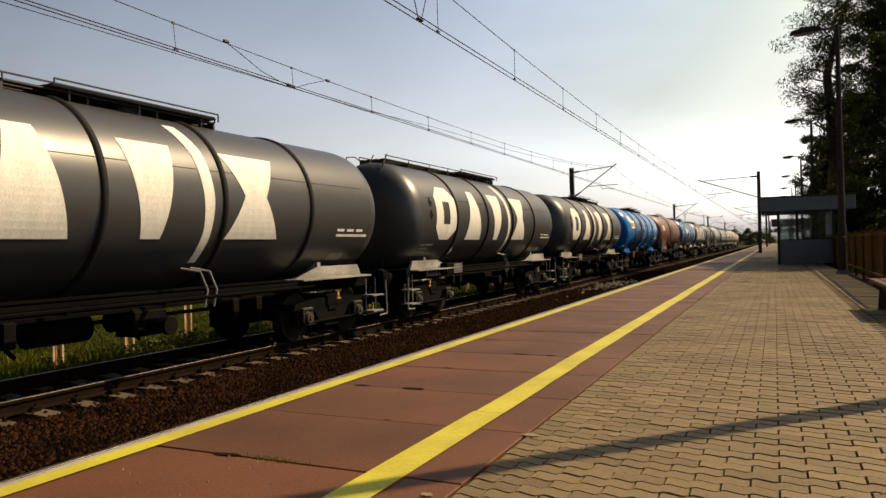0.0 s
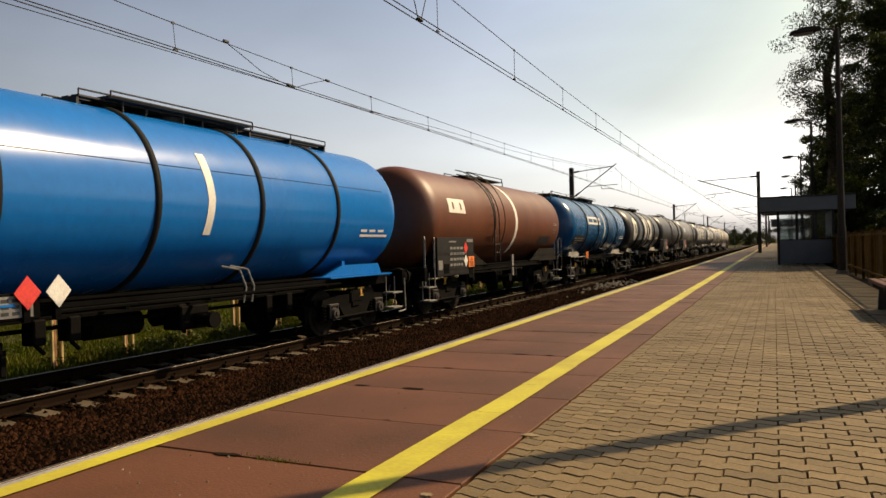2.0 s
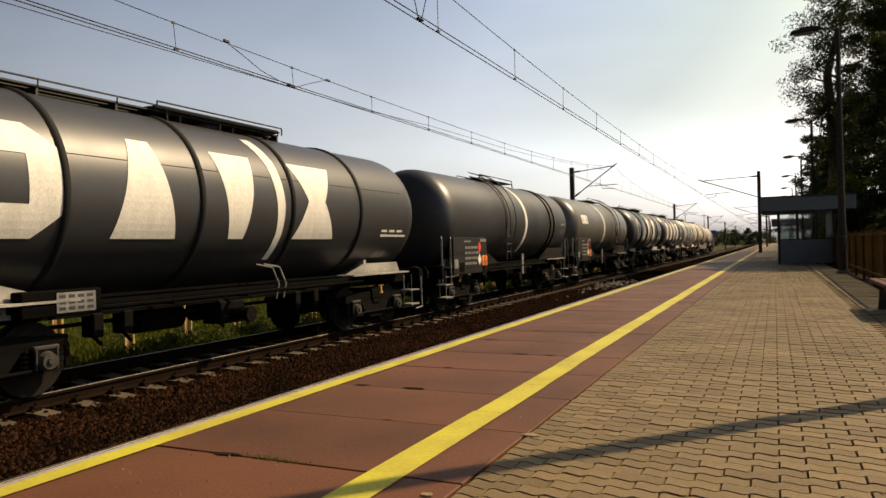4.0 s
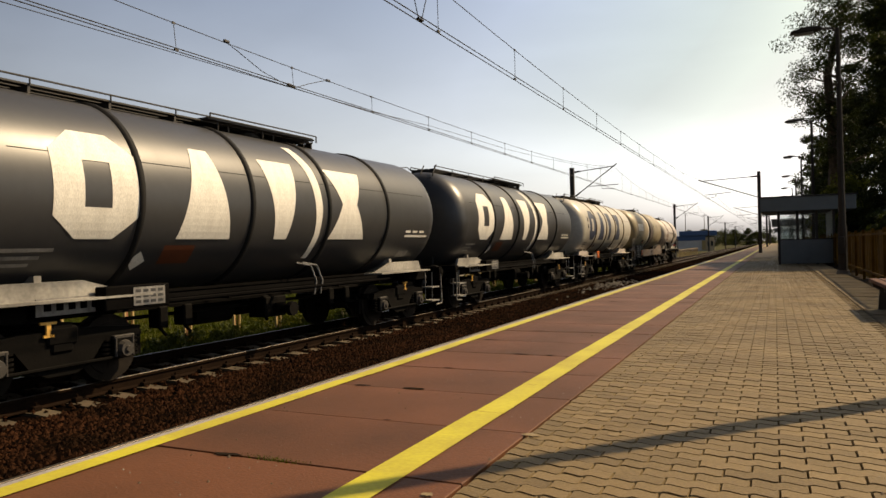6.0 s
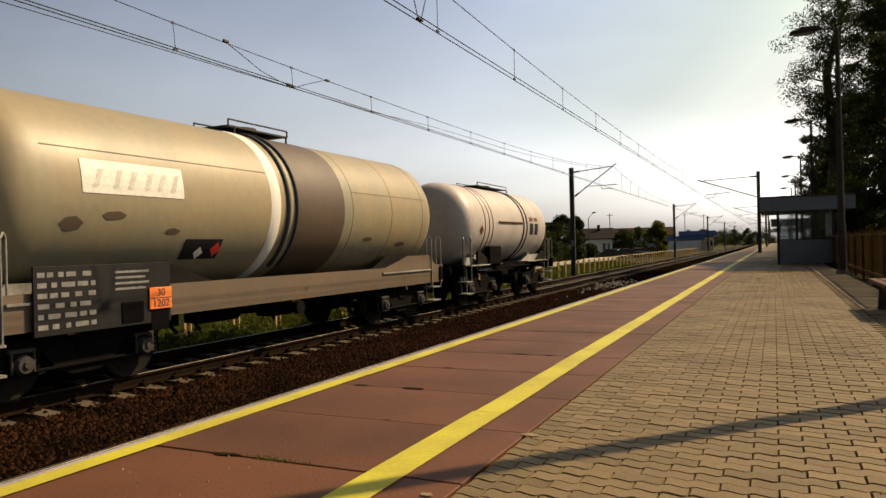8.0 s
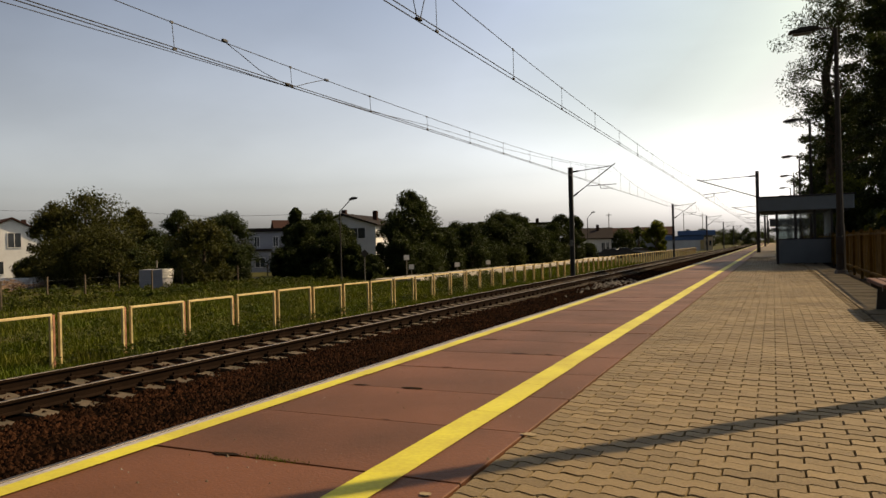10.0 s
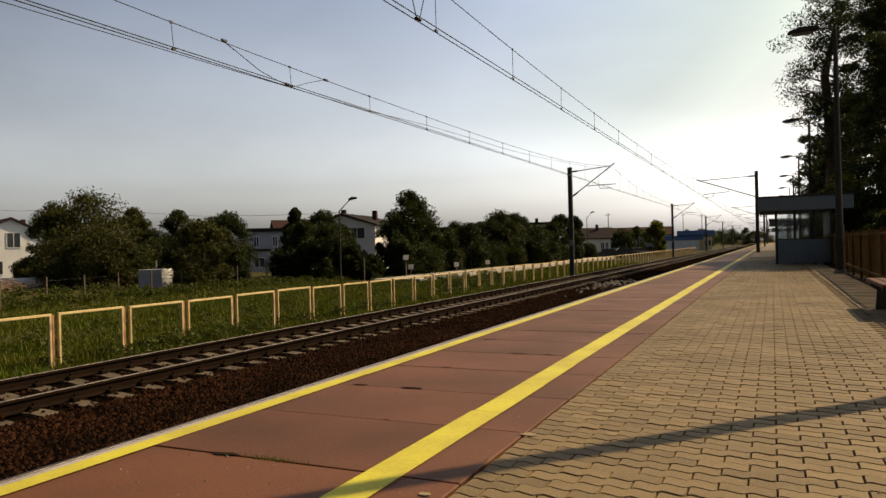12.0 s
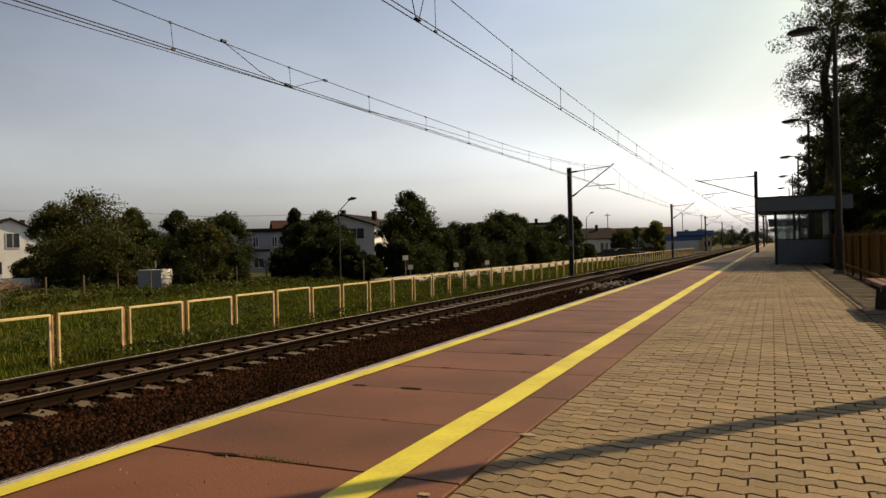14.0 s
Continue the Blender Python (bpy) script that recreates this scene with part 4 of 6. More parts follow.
def wagon_start(label, L, cradle=None, tall=False):
    w = empty("tank_wagon")
    tagged(w, label, "tank wagon", "freight train wagons")
    running_gear(w, L, cradle or M_SADDLE, tall)
    return w


def ringed_wagon(label, paint, L=13.65, tank=12.45, marks=None, stripe=None, rings=(-3.45, -1.15, 1.1, 3.42), ring_mat=None, ladder=True, cradle=None, walk_span=(-5.6, 2.0), mark_ys=(-4.78, -3.5, -2.85, -1.5, -0.9, 0.27, 1.17, 2.5), stripe_shift=0.0, diamonds=True):
    w = wagon_start(label, L, cradle)
    body = part("tank", tank_body(tank), paint, w, "", True)
    for y in rings:
        part("ring", ring(y), ring_mat or M_RING, w, "", True)
    walkway(w, *walk_span, ladder=ladder)
    bm = B()
    box(bm, -0.5, 0.5, -1.2, 1.9, TZ + TR + 0.09, TZ + TR + 0.12)
    bar(bm, (0, 0.3, TZ + TR - 0.02), (0, 0.3, TZ + TR + 0.15), 0.3, 0.28, 16)
    for s in (-0.55, 0.55):
        pipe(bm, [(s, -1.2, TZ + TR + 0.1), (s, -1.2, TZ + TR + 0.18), (s, 1.9, TZ + TR + 0.18), (s, 1.9, TZ + TR + 0.05)], 0.014)
        for y in (-0.9, 0.3, 1.6):
            bar(bm, (s * 0.8, y, TZ + TR - 0.2), (s * 0.8, y, TZ + TR + 0.1), 0.016, sides=5)
    part("manhole", bm, M_STEELDARK, w, "dome hatch and platform on the tank top")
    if marks:
        big_marks(w, mark_ys, marks)
        for zz in (0.02, 0.34) if diamonds else ():
            part("diamond_mark", decal([(-5.22, zz), (-5.1, zz - 0.14), (-4.98, zz), (-5.1, zz + 0.14)]), M_SEAM, w, "small dark diamond mark")
        part("paper_label", decal(rect(4.4, 4.9, -1.12, -0.93)), M_PLATE, w, "pale label low on the tank")
    if stripe:
        part("level_stripe", decal([(y - 0.42 + stripe_shift, z) for y, z in ((1.05, -1.05), (1.2, -1.05), (1.26, -0.6), (1.28, 0.0), (1.22, 0.8), (1.05, 1.35), (0.80, 1.35), (0.98, 0.7), (1.06, 0.0), (1.1, -0.5))]), stripe, w, "white painted centre stripe")
    part("weld_seam", decal(rect(-5.3, 5.3, 0.46, 0.47), lift=0.003), ring_mat or M_SEAM, w)
    part("equipment_box", one(box, 1.08, 1.28, -4.0, -2.9, 1.0, 1.32, 0.015), M_FRAME, w, "dark equipment box on the frame")
    pl = part("number_plate", one(box, 1.282, 1.29, -3.55, -3.0, 1.04, 1.29), M_PLATE, w, "pale plate with small lettering")
    for j in range(3):
        for i in range(4):
            part("plate_mark", one(box, 1.29, 1.293, -3.52 + i * 0.13, -3.43 + i * 0.13, 1.07 + j * 0.075, 1.11 + j * 0.075), M_BLACK, pl)
    for yy in (0.75, 0.95):
        part("drain_hose", one(pipe, [(1.0, yy - 0.25, TZ - TR * 0.75), (1.15, yy, 1.45), (1.22, yy + 0.08, 1.15), (1.2, yy + 0.03, 0.9)], 0.018), M_PLATE, w, "thin pale hose")
    text_bars(w, [[(0, 0.25), (0.35, 0.6), (0.7, 0.95)], [(0, 1.15)]], 4.35, -0.45, M_WHITE)
    text_bars(w, [[(0, 0.7)], [(0, 0.55)], [(0, 0.45)]], -5.35, -0.8, M_PLATE)
    return w


def side_ladder(w, y, mat_):
    bm = B()
    for d in (-0.21, 0.21):
        pts = [((TR + 0.10) * math.cos(radians(a)), y + d, TZ + (TR + 0.10) * math.sin(radians(a))) for a in range(0, 85, 8)]
        pipe(bm, [(TR + 0.10, y + d, 1.3)] + pts, 0.02)
    for i in range(12):
        a = radians(-38 + i * 9.5)
        if a < 0:
            p = (TR + 0.10, TZ - 0.25 * (4 - i))
        else:
            p = ((TR + 0.10) * math.cos(a), TZ + (TR + 0.10) * math.sin(a))
        bar(bm, (p[0], y - 0.21, p[1]), (p[0], y + 0.21, p[1]), 0.014, sides=5)
    part("side_ladder", bm, mat_, w, "dark side ladder curving over the tank")
    for d in (-0.42, 0.42):
        bm = B()
        pts = [((TR + 0.22) * math.cos(radians(a)), y + d, TZ + (TR + 0.22) * math.sin(radians(a))) for a in range(-25, 80, 8)]
        pipe(bm, pts, 0.016)
        part("ladder_handrail", bm, mat_, w)


def smooth_wagon(label, paint, L=13.7, tank=12.45, ladder_y=-1.65, stripe_y=0.45, stripe=None, panel=True, logo=None, rings=(), cradle=None, plat=(0.3, 3.5), ladder=True, code=True):
    w = wagon_start(label, L, cradle, True)
    part("tank", tank_body(tank), paint, w, "", True)
    for y in rings:
        part("ring", ring(y), M_FRAME, w, "", True)
    if ladder:
        side_ladder(w, ladder_y, M_STEELDARK)
    bm = B()
    z = TZ + TR + 0.06
    box(bm, -0.4, 0.4, ladder_y + plat[0], ladder_y + plat[1], z, z + 0.03)
    for y in (ladder_y + plat[0] + 0.1, ladder_y + plat[1] - 0.1):
        for x in (-0.45, 0.45):
            bar(bm, (x, y, z - 0.2), (x, y, z), 0.02, sides=6)
    for s in (-0.4, 0.4):
        pipe(bm, [(s, ladder_y + plat[0], z), (s, ladder_y + plat[0], z + 0.13), (s, ladder_y + plat[1], z + 0.13), (s, ladder_y + plat[1], z)], 0.016)
    hy = ladder_y + (plat[0] + plat[1]) / 2
    bar(bm, (0, hy, TZ + TR - 0.02), (0, hy, TZ + TR + 0.16), 0.28, 0.26, 16)
    part("top_platform", bm, M_STEELDARK, w, "dark top platform with low railing and hatch")
    if stripe:
        part("level_stripe", decal([(stripe_y - 0.10, -1.15), (stripe_y + 0.10, -1.15), (stripe_y + 0.15, -0.7), (stripe_y + 0.17, 0), (stripe_y + 0.12, 0.8), (stripe_y - 0.05, 1.5), (stripe_y - 0.26, 1.5), (stripe_y - 0.12, 0.8), (stripe_y - 0.05, 0), (stripe_y - 0.06, -0.7)]), stripe, w, "white painted centre stripe")
        part("drain_cover", one(box, 1.18, 1.24, stripe_y - 0.09, stripe_y + 0.09, 0.75, 1.45, 0.01), M_PLATE, w)
    # lower frame skirt
    for a, b in ((-tank / 2 + 0.9, -1.9), (1.9 + 0.6, tank / 2 - 0.5)):
        bm = B()
        prism(bm, [(a, 1.2), (b, 1.2), (b - 0.25, 1.62) if b > 0 else (b - 1.2, 1.62), (a + 0.1, 1.62) if b < 0 else (a + 1.1, 1.62)], "x", 1.16, 1.22)
        part("skirt", bm, M_SKIRT, w, "frame skirt, blackened for the shade under the tank")
    if panel:
        pl = part("data_panel", one(box, 1.30, 1.33, -tank / 2 + 0.55, -tank / 2 + 3.0, 0.98, 2.0, 0.006), M_PANEL, w, "dark grey lettered side panel")
        rr = random.Random(5)
        for j in range(4):
            y = -tank / 2 + 1.35
            while y < -tank / 2 + 2.2:
                q = rr.uniform(0.08, 0.2)
                part("lettering", one(box, 1.331, 1.336, y, y + q, 1.68 - j * 0.15, 1.75 - j * 0.15), M_PLATE, pl)
                y += q + 0.06
        for a, b, c, d in ((0.6, 0.85, 1.15, 1.4), (2.5, 2.95, 1.88, 1.96), (1.3, 1.75, 1.87, 1.91)):
            part("lettering", one(box, 1.331, 1.336, -tank / 2 + a, -tank / 2 + b, c, d), M_PLATE, pl)
        part("panel_box", one(box, 1.331, 1.345, -tank / 2 + 0.95, -tank / 2 + 1.25, 1.05, 1.3), M_FRAME, pl)
        for zz, m_, lab in ((1.72, M_SIGNRED, "red hazard diamond"), (1.36, M_WHITE, "white hazard diamond")):
            bm = B()
            yc = -tank / 2 + 2.42
            prism(bm, [(yc - 0.14, zz), (yc, zz - 0.17), (yc + 0.14, zz), (yc, zz + 0.17)], "x", 1.331, 1.338)
            part("hazard_label", bm, m_, pl, lab)
        orange_plate(w, -tank / 2 + 2.78, 1.32, 1.335)
    if logo:
        part("painted_mark", decal(rect(-4.97, -3.86, 0.12, 0.52), [rect(-4.72, -4.6, 0.22, 0.42), rect(-4.2, -4.1, 0.22, 0.42)]), logo, w, "white painted company mark")
    if code:
        words(w, "tank_code", "L1.5BN", 0.14, Matrix.Translation((TR + 0.008, 5.1, TZ - 0.02)) @ FACE, M_WHITE)
        text_bars(w, [[(0, 0.3)], [(0, 0.25)]], 4.95, -0.25, M_PLATE)
    return w


M_FADED = mat("faded_print", (0.42, 0.40, 0.36), 0.7, 0, (0.55, 0.52, 0.46), 6, 0.8, 30, 0)
M_SEAM = mat("seam_shadow", (0.014, 0.014, 0.013), 0.8, 0, None, 3, 0.4, 20, 0, 0.05)
M_RING = mat("ring_black", (0.009, 0.009, 0.009), 0.7, 0, (0.016, 0.014, 0.012), 2, 0.6, 20, 0, 0.12)
# skirt blackened as well, underside shade being part of its colour
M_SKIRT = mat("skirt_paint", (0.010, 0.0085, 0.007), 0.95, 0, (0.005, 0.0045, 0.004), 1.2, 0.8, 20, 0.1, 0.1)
M_PANEL = mat("panel_paint", (0.014, 0.0135, 0.013), 0.7, 0, (0.009, 0.0085, 0.008), 2, 0.6, 20, 0.05, 0.15)
P_GREY = tank_paint("tank_dark_grey", (0.036, 0.036, 0.036), (0.022, 0.022, 0.024), 0.40, 0.0)
P_GREY2 = tank_paint("tank_black_grey", (0.028, 0.028, 0.029), (0.016, 0.016, 0.017), 0.42, 0.0)
P_SMOOTHGREY = tank_paint("tank_olive_grey", (0.085, 0.079, 0.066), (0.06, 0.055, 0.046), 0.36, 0.0)
P_BLUE = tank_paint("tank_bright_blue", (0.001, 0.125, 0.42), (0.001, 0.095, 0.32), 0.24, 0.0, 0.5, 0.0)
P_TEAL = tank_paint("tank_sea_blue", (0.002, 0.066, 0.185), (0.003, 0.045, 0.115), 0.27, 0.0, 0.6, 0.0)
P_BROWN = tank_paint("tank_red_brown", (0.115, 0.030, 0.0075), (0.065, 0.017, 0.006), 0.5, 0.0, 0.7)
P_CREAM = tank_paint("tank_dirty_cream", (0.43, 0.40, 0.335), (0.31, 0.28, 0.215), 0.4, 0.0, 0.6)
P_TAN = tank_paint("tank_khaki", (0.27, 0.205, 0.11), (0.19, 0.175, 0.115), 0.5, 0.0, 1.0)
P_LIGHT = tank_paint("tank_light_grey", (0.42, 0.375, 0.335), (0.27, 0.235, 0.205), 0.5, 0.0, 0.7)
P_NAVY = tank_paint("mark_navy", (0.010, 0.02, 0.055), (0.022, 0.027, 0.045), 0.55, 0.0, 0.5)
P_RINGBROWN = tank_paint("ring_brown", (0.12, 0.08, 0.045), (0.065, 0.045, 0.028), 0.6, 0.0, 0.6)

P_DARKBROWN = tank_paint("band_dark_brown", (0.075, 0.047, 0.026), (0.045, 0.03, 0.018), 0.6, 0.0, 0.6)

DARK_LABEL = "dark grey ringed tank wagon with large white painted marks"
TRAIN = []


def add(w, far_end, tank_len):
    """far_end: y of the rear rim of the tank's straight shell at the start of the clip."""
    TRAIN.append((w, far_end - (tank_len - 1.4) / 2))


add(ringed_wagon(DARK_LABEL, P_GREY, marks=M_WHITE, stripe=M_WHITE), -0.4, 12.45)
add(ringed_wagon(DARK_LABEL, P_GREY, marks=M_WHITE, stripe=M_WHITE), 13.25, 12.45)
w = ringed_wagon(DARK_LABEL, P_GREY, marks=M_WHITE, stripe=M_WHITE)
hazard_diamond(w, -3.35, -0.98, M_WHITE, "white hazard diamond")
add(w, 26.9, 12.45)
w = ringed_wagon(DARK_LABEL, P_GREY, marks=M_WHITE, stripe=M_WHITE, ladder=False, walk_span=(-1.6, 4.5), mark_ys=(-4.83, -3.43, -2.8, -1.45, -0.2, 1.1, 1.9, 3.17), stripe_shift=-1.45)
add(w, 40.65, 12.45)
M_LOGO = mat("logo_cream", (0.85, 0.80, 0.55), 0.5, 0, (0.8, 0.74, 0.5), 3, 0.4, 20, 0)
w = ringed_wagon("glossy bright blue ringed tank wagon with a cream sticker", P_BLUE, ladder=False, walk_span=(-1.6, 4.5), cradle=P_BLUE)
part("company_sticker", decal([(-4.75, 0.1), (-3.55, 0.1), (-3.55, 0.56), (-4.3, 0.62), (-4.5, 0.86), (-5.2, 0.86), (-5.2, 0.55), (-4.8, 0.45)]), M_LOGO, w, "cream company sticker")
part("sticker_mark", decal(rect(-4.65, -4.2, 0.2, 0.44), lift=0.009), M_BLACK, w, "black block on the sticker")
part("sticker_mark", decal(rect(-4.1, -3.65, 0.2, 0.44), lift=0.009), mat("sticker_green", (0.25, 0.35, 0.05), 0.5), w, "green block on the sticker")
part("level_stripe", decal([(-0.22, -0.55), (-0.07, -0.55), (-0.02, 0), (-0.08, 0.75), (-0.25, 0.75), (-0.17, 0)]), M_WHITE, w, "short white centre stripe")
for yc, m_, lab in ((-3.1, M_SIGNRED, "red hazard diamond plate"), (-2.7, M_WHITE, "white hazard diamond plate")):
    part("hazard_label", one(prism, [(yc - 0.17, 1.32), (yc, 1.12), (yc + 0.17, 1.32), (yc, 1.52)], "x", 1.33, 1.342), m_, w, lab)
    part("label_bracket", one(box, 1.26, 1.325, yc - 0.04, yc + 0.04, 0.98, 1.35), M_FRAME, w)
orange_plate(w, -3.95, 1.04)
add(w, 54.55, 12.45)
w = smooth_wagon("red-brown tank wagon with a white stripe and side ladder", P_BROWN, stripe=M_WHITE, logo=M_WHITE, cradle=M_SKIRT)
part("dark_patch", decal(rect(3.3, 4.7, -0.78, -0.48)), P_GREY2, w, "dark repainted patch")
add(w, 68.3, 12.45)
w = ringed_wagon("sea-blue ringed tank wagon with white lettering", P_TEAL, walk_span=(-5.9, 2.0))
part("painted_mark", decal(rect(-3.25, -1.25, 0.12, 0.5), [rect(-3.1, -2.3, 0.22, 0.4), rect(-2.15, -1.4, 0.22, 0.4)]), M_WHITE, w, "white outlined company mark")
part("painted_mark", decal(rect(-0.95, -0.62, 0.36, 0.48)), M_WHITE, w)
part("painted_mark", decal(rect(-0.95, -0.66, 0.14, 0.26)), M_WHITE, w)
part("level_stripe", decal([(0.17, -0.55), (0.33, -0.55), (0.38, 0), (0.31, 0.8), (0.13, 0.8), (0.2, 0)]), M_WHITE, w, "short white centre stripe")
part("dark_text_panel", decal(rect(-5.55, -3.6, -0.82, -0.42)), M_PANEL, w, "dark text panel")
text_bars(w, [[(0, 0.3), (0.5, 0.9), (1.0, 1.5)], [(0, 0.4), (0.5, 1.4)]], -5.4, -0.58, M_PLATE, TR + 0.006)
orange_plate(w, -3.35, 1.25)
add(w, 82.3, 12.45)
add(ringed_wagon(DARK_LABEL, P_GREY2, marks=M_WHITE, stripe=M_WHITE), 95.8, 12.45)
add(smooth_wagon("dark grey smooth tank wagon with a pale band", P_GREY2, stripe=M_WHITE, rings=(3.4, 3.9)), 109.7, 12.45)
add(smooth_wagon("smooth olive-grey tank wagon with white stripe and ladder", P_SMOOTHGREY, ladder_y=2.1, plat=(-1.9, 1.3), stripe_y=-0.4, stripe=M_WHITE, logo=M_WHITE), 123.2, 12.45)
for s in (137.35, 150.95):
    w = ringed_wagon(DARK_LABEL, P_GREY, marks=M_WHITE, stripe=M_WHITE, diamonds=False)
    hazard_diamond(w, -3.3, -0.98, M_WHITE, "white hazard diamond")
    part("rust_patch", decal(rect(-2.9, -2.3, -1.05, -0.72)), P_BROWN, w, "faded red stained patch")
    add(w, s, 12.45)
w = ringed_wagon("dirty cream ringed tank wagon with large navy marks", P_CREAM, marks=P_NAVY, ring_mat=P_RINGBROWN, cradle=P_LIGHT)
hazard_diamond(w, -2.95, -0.98, P_BROWN, "faded red hazard diamond")
orange_plate(w, -2.9, 1.22)
add(w, 164.85, 12.45)
w = smooth_wagon("khaki tank wagon with a pale band and dark band", P_TAN, L=13.4, tank=11.7, ladder_y=-1.7, plat=(0.9, 2.6), ladder=False, panel=False, stripe=None, code=False)
part("pale_band", ring(-0.75, TR + 0.012, 0.16), M_WHITE, w, "off-white painted band", True)
part("dark_band", ring(0.62, TR + 0.008, 1.05), P_DARKBROWN, w, "dark brown painted band", True)
part("side_sill", one(box, 1.2, 1.26, -6.3, 6.3, 0.85, 1.30), P_RINGBROWN, w, "long dusty brown side sill")
part("sill_wedge", one(prism, [(3.3, 1.30), (5.9, 1.30), (5.5, 1.55), (4.4, 1.55)], "x", 1.2, 1.25), P_RINGBROWN, w)
for dy, wd in ((-0.42, 0.04), (-0.18, 0.025)):
    part("cable", ring(dy, TR + 0.05, wd, a0=-50, a1=95), M_BLACK, w, "black cable looped over the tank", True)
part("name_plate", decal(rect(-4.6, -2.9, -0.02, 0.42)), M_WHITE, w, "white name plate with faded lettering")
for k, dy in enumerate((0.0, 0.31, 0.55, 0.83, 1.05, 1.3)):
    part("faded_mark", decal([(-4.45 + dy, 0.06), (-4.37 + dy, 0.06), (-4.26 + dy, 0.3 + 0.03 * (k % 2)), (-4.35 + dy, 0.3)], lift=0.009), M_FADED, w)
for yy in (1.75, 3.4, 4.95):
    part("weld_seam", ring(yy, TR + 0.004, 0.012), P_RINGBROWN, w, "", True)
part("weld_seam", decal(rect(1.7, 5.1, 0.36, 0.375), lift=0.004), P_RINGBROWN, w)
part("weld_seam", decal(rect(-5.1, -0.9, 0.55, 0.565), lift=0.004), P_RINGBROWN, w)
part("dark_placard", decal(rect(-2.75, -1.95, -0.98, -0.62)), M_PANEL, w, "dark placard with hazard marks")
hazard_diamond(w, -2.05, -0.8, M_SIGNRED, "red hazard diamond", 0.12)
hazard_diamond(w, -2.4, -0.86, M_WHITE, "white hazard diamond", 0.1)
for a, b, z, c in ((-4.9, -4.55, -0.42, 0.1), (-4.3, -3.9, -0.3, 0.06), (-3.2, -2.9, -0.5, 0.05), (2.3, 2.7, -0.62, 0.05), (3.8, 4.3, -0.75, 0.07)):
    part("rust_stain", decal([(a, z), (a + 0.1, z - c), (b - 0.06, z - c * 0.7), (b, z + c * 0.2), (b - 0.12, z + c), (a + 0.08, z + c * 0.8)], lift=0.004), P_DARKBROWN, w, "dark stain on the paint")
pl = part("data_panel", one(box, 1.30, 1.33, -5.25, -3.15, 0.78, 1.62, 0.006), M_PANEL, w, "dark side panel with white lettering")
lr = random.Random(9)
for j in range(6):
    y = -5.2
    while y < -4.45:
        q = lr.uniform(0.07, 0.2)
        part("lettering", one(box, 1.331, 1.335, y, min(y + q, -4.4), 0.86 + j * 0.125, 0.92 + j * 0.125), M_PLATE, pl)
        y += q + lr.uniform(0.03, 0.1)
for j in range(4):
    part("lettering", one(box, 1.331, 1.335, -4.1, -3.6 + 0.06 * (j % 2), 1.27 + j * 0.075, 1.30 + j * 0.075), M_PLATE, pl)
part("panel_box", one(box, 1.33, 1.345, -4.0, -3.65, 0.83, 1.1), M_FRAME, pl)
orange_plate(w, -3.35, 1.12, 1.335)
add(w, 177.6, 11.7)
w = smooth_wagon("light grey short tank wagon with thin red rings", P_LIGHT, L=9.9, tank=8.3, ladder_y=0.6, stripe_y=1.2, stripe=None, panel=False, plat=(-1.6, 1.2), ladder=False, code=False)
part("ladder_band", ring(1.0, TR + 0.03, 0.05), M_FRAME, w, "dark strap round the tank", True)
part("ladder_band", ring(1.35, TR + 0.03, 0.03), M_FRAME, w, "dark strap round the tank", True)
part("tail_lamp", one(bar, (0.9, 4.4, 1.45), (0.9, 4.5, 1.45), 0.09, sides=12), M_SIGNRED, w, "round red tail disc")
for y in (-2.65, -2.3, -2.0):
    part("ring", ring(y, TR + 0.012, 0.035), P_BROWN, w, "thin rust-red ring", True)
part("side_pipe", one(bar, (TR + 0.03, -1.5, TZ + 0.1), (TR + 0.03, 0.9, TZ + 0.12), 0.03), P_BROWN, w, "thin rust-red pipe")
for y in (1.7, 2.25):
    part("side_sign", decal(rect(y, y + 0.4, -0.32, 0.12)), M_PANEL, w, "dark square side sign")
    part("side_sign_stripe", decal(rect(y, y + 0.4, 0.2, 0.36)), P_BROWN, w, "red-brown stripe over the sign")
part("valve_box", one(box, 1.1, 1.3, -2.4, -1.4, 1.15, 1.75, 0.02), M_FRAME, w, "dark valve box at the tank's foot")
hazard_diamond(w, -2.95, -0.2, P_BROWN, "faded red hazard diamond")
# this older wagon has a slimmer tank set lower
for c in w.children:
    if c.name.split(".")[0] in ("tank", "ring", "ladder_band", "side_pipe", "side_sign", "side_sign_stripe", "rust_stain", "hazard_label", "top_platform"):
        for v in c.data.vertices:
            v.co.x, v.co.z = v.co.x * 0.92, 2.42 + (v.co.z - TZ) * 0.92
add(w, 188.0, 8.3)


# ---- trees ----
def leaf_cloud(centres, radii, per, size, seed, squash=0.75):
    """Many small leaf cards round the given clump centres, as vertices and faces."""
    r = np.random.default_rng(seed)
    n = len(centres) * per
    c = np.repeat(np.array(centres, float), per, axis=0)
    rad = np.repeat(np.array(radii, float), per)[:, None]
    d = r.normal(size=(n, 3))
    d /= np.linalg.norm(d, axis=1, keepdims=True)
    p = c + d * rad * (r.random((n, 1)) ** 0.45) * (1, 1, squash)
    a = r.normal(size=(n, 3))
    a /= np.linalg.norm(a, axis=1, keepdims=True)
    b = np.cross(a, r.normal(size=(n, 3)))
    b /= np.linalg.norm(b, axis=1, keepdims=True) + 1e-9
    s = size * r.uniform(0.6, 1.4, (n, 1))
    v = np.stack([p - a * s, p + b * s * 0.7, p + a * s], axis=1).reshape(-1, 3)
    f = np.arange(n * 3).reshape(-1, 3)
    return v, f


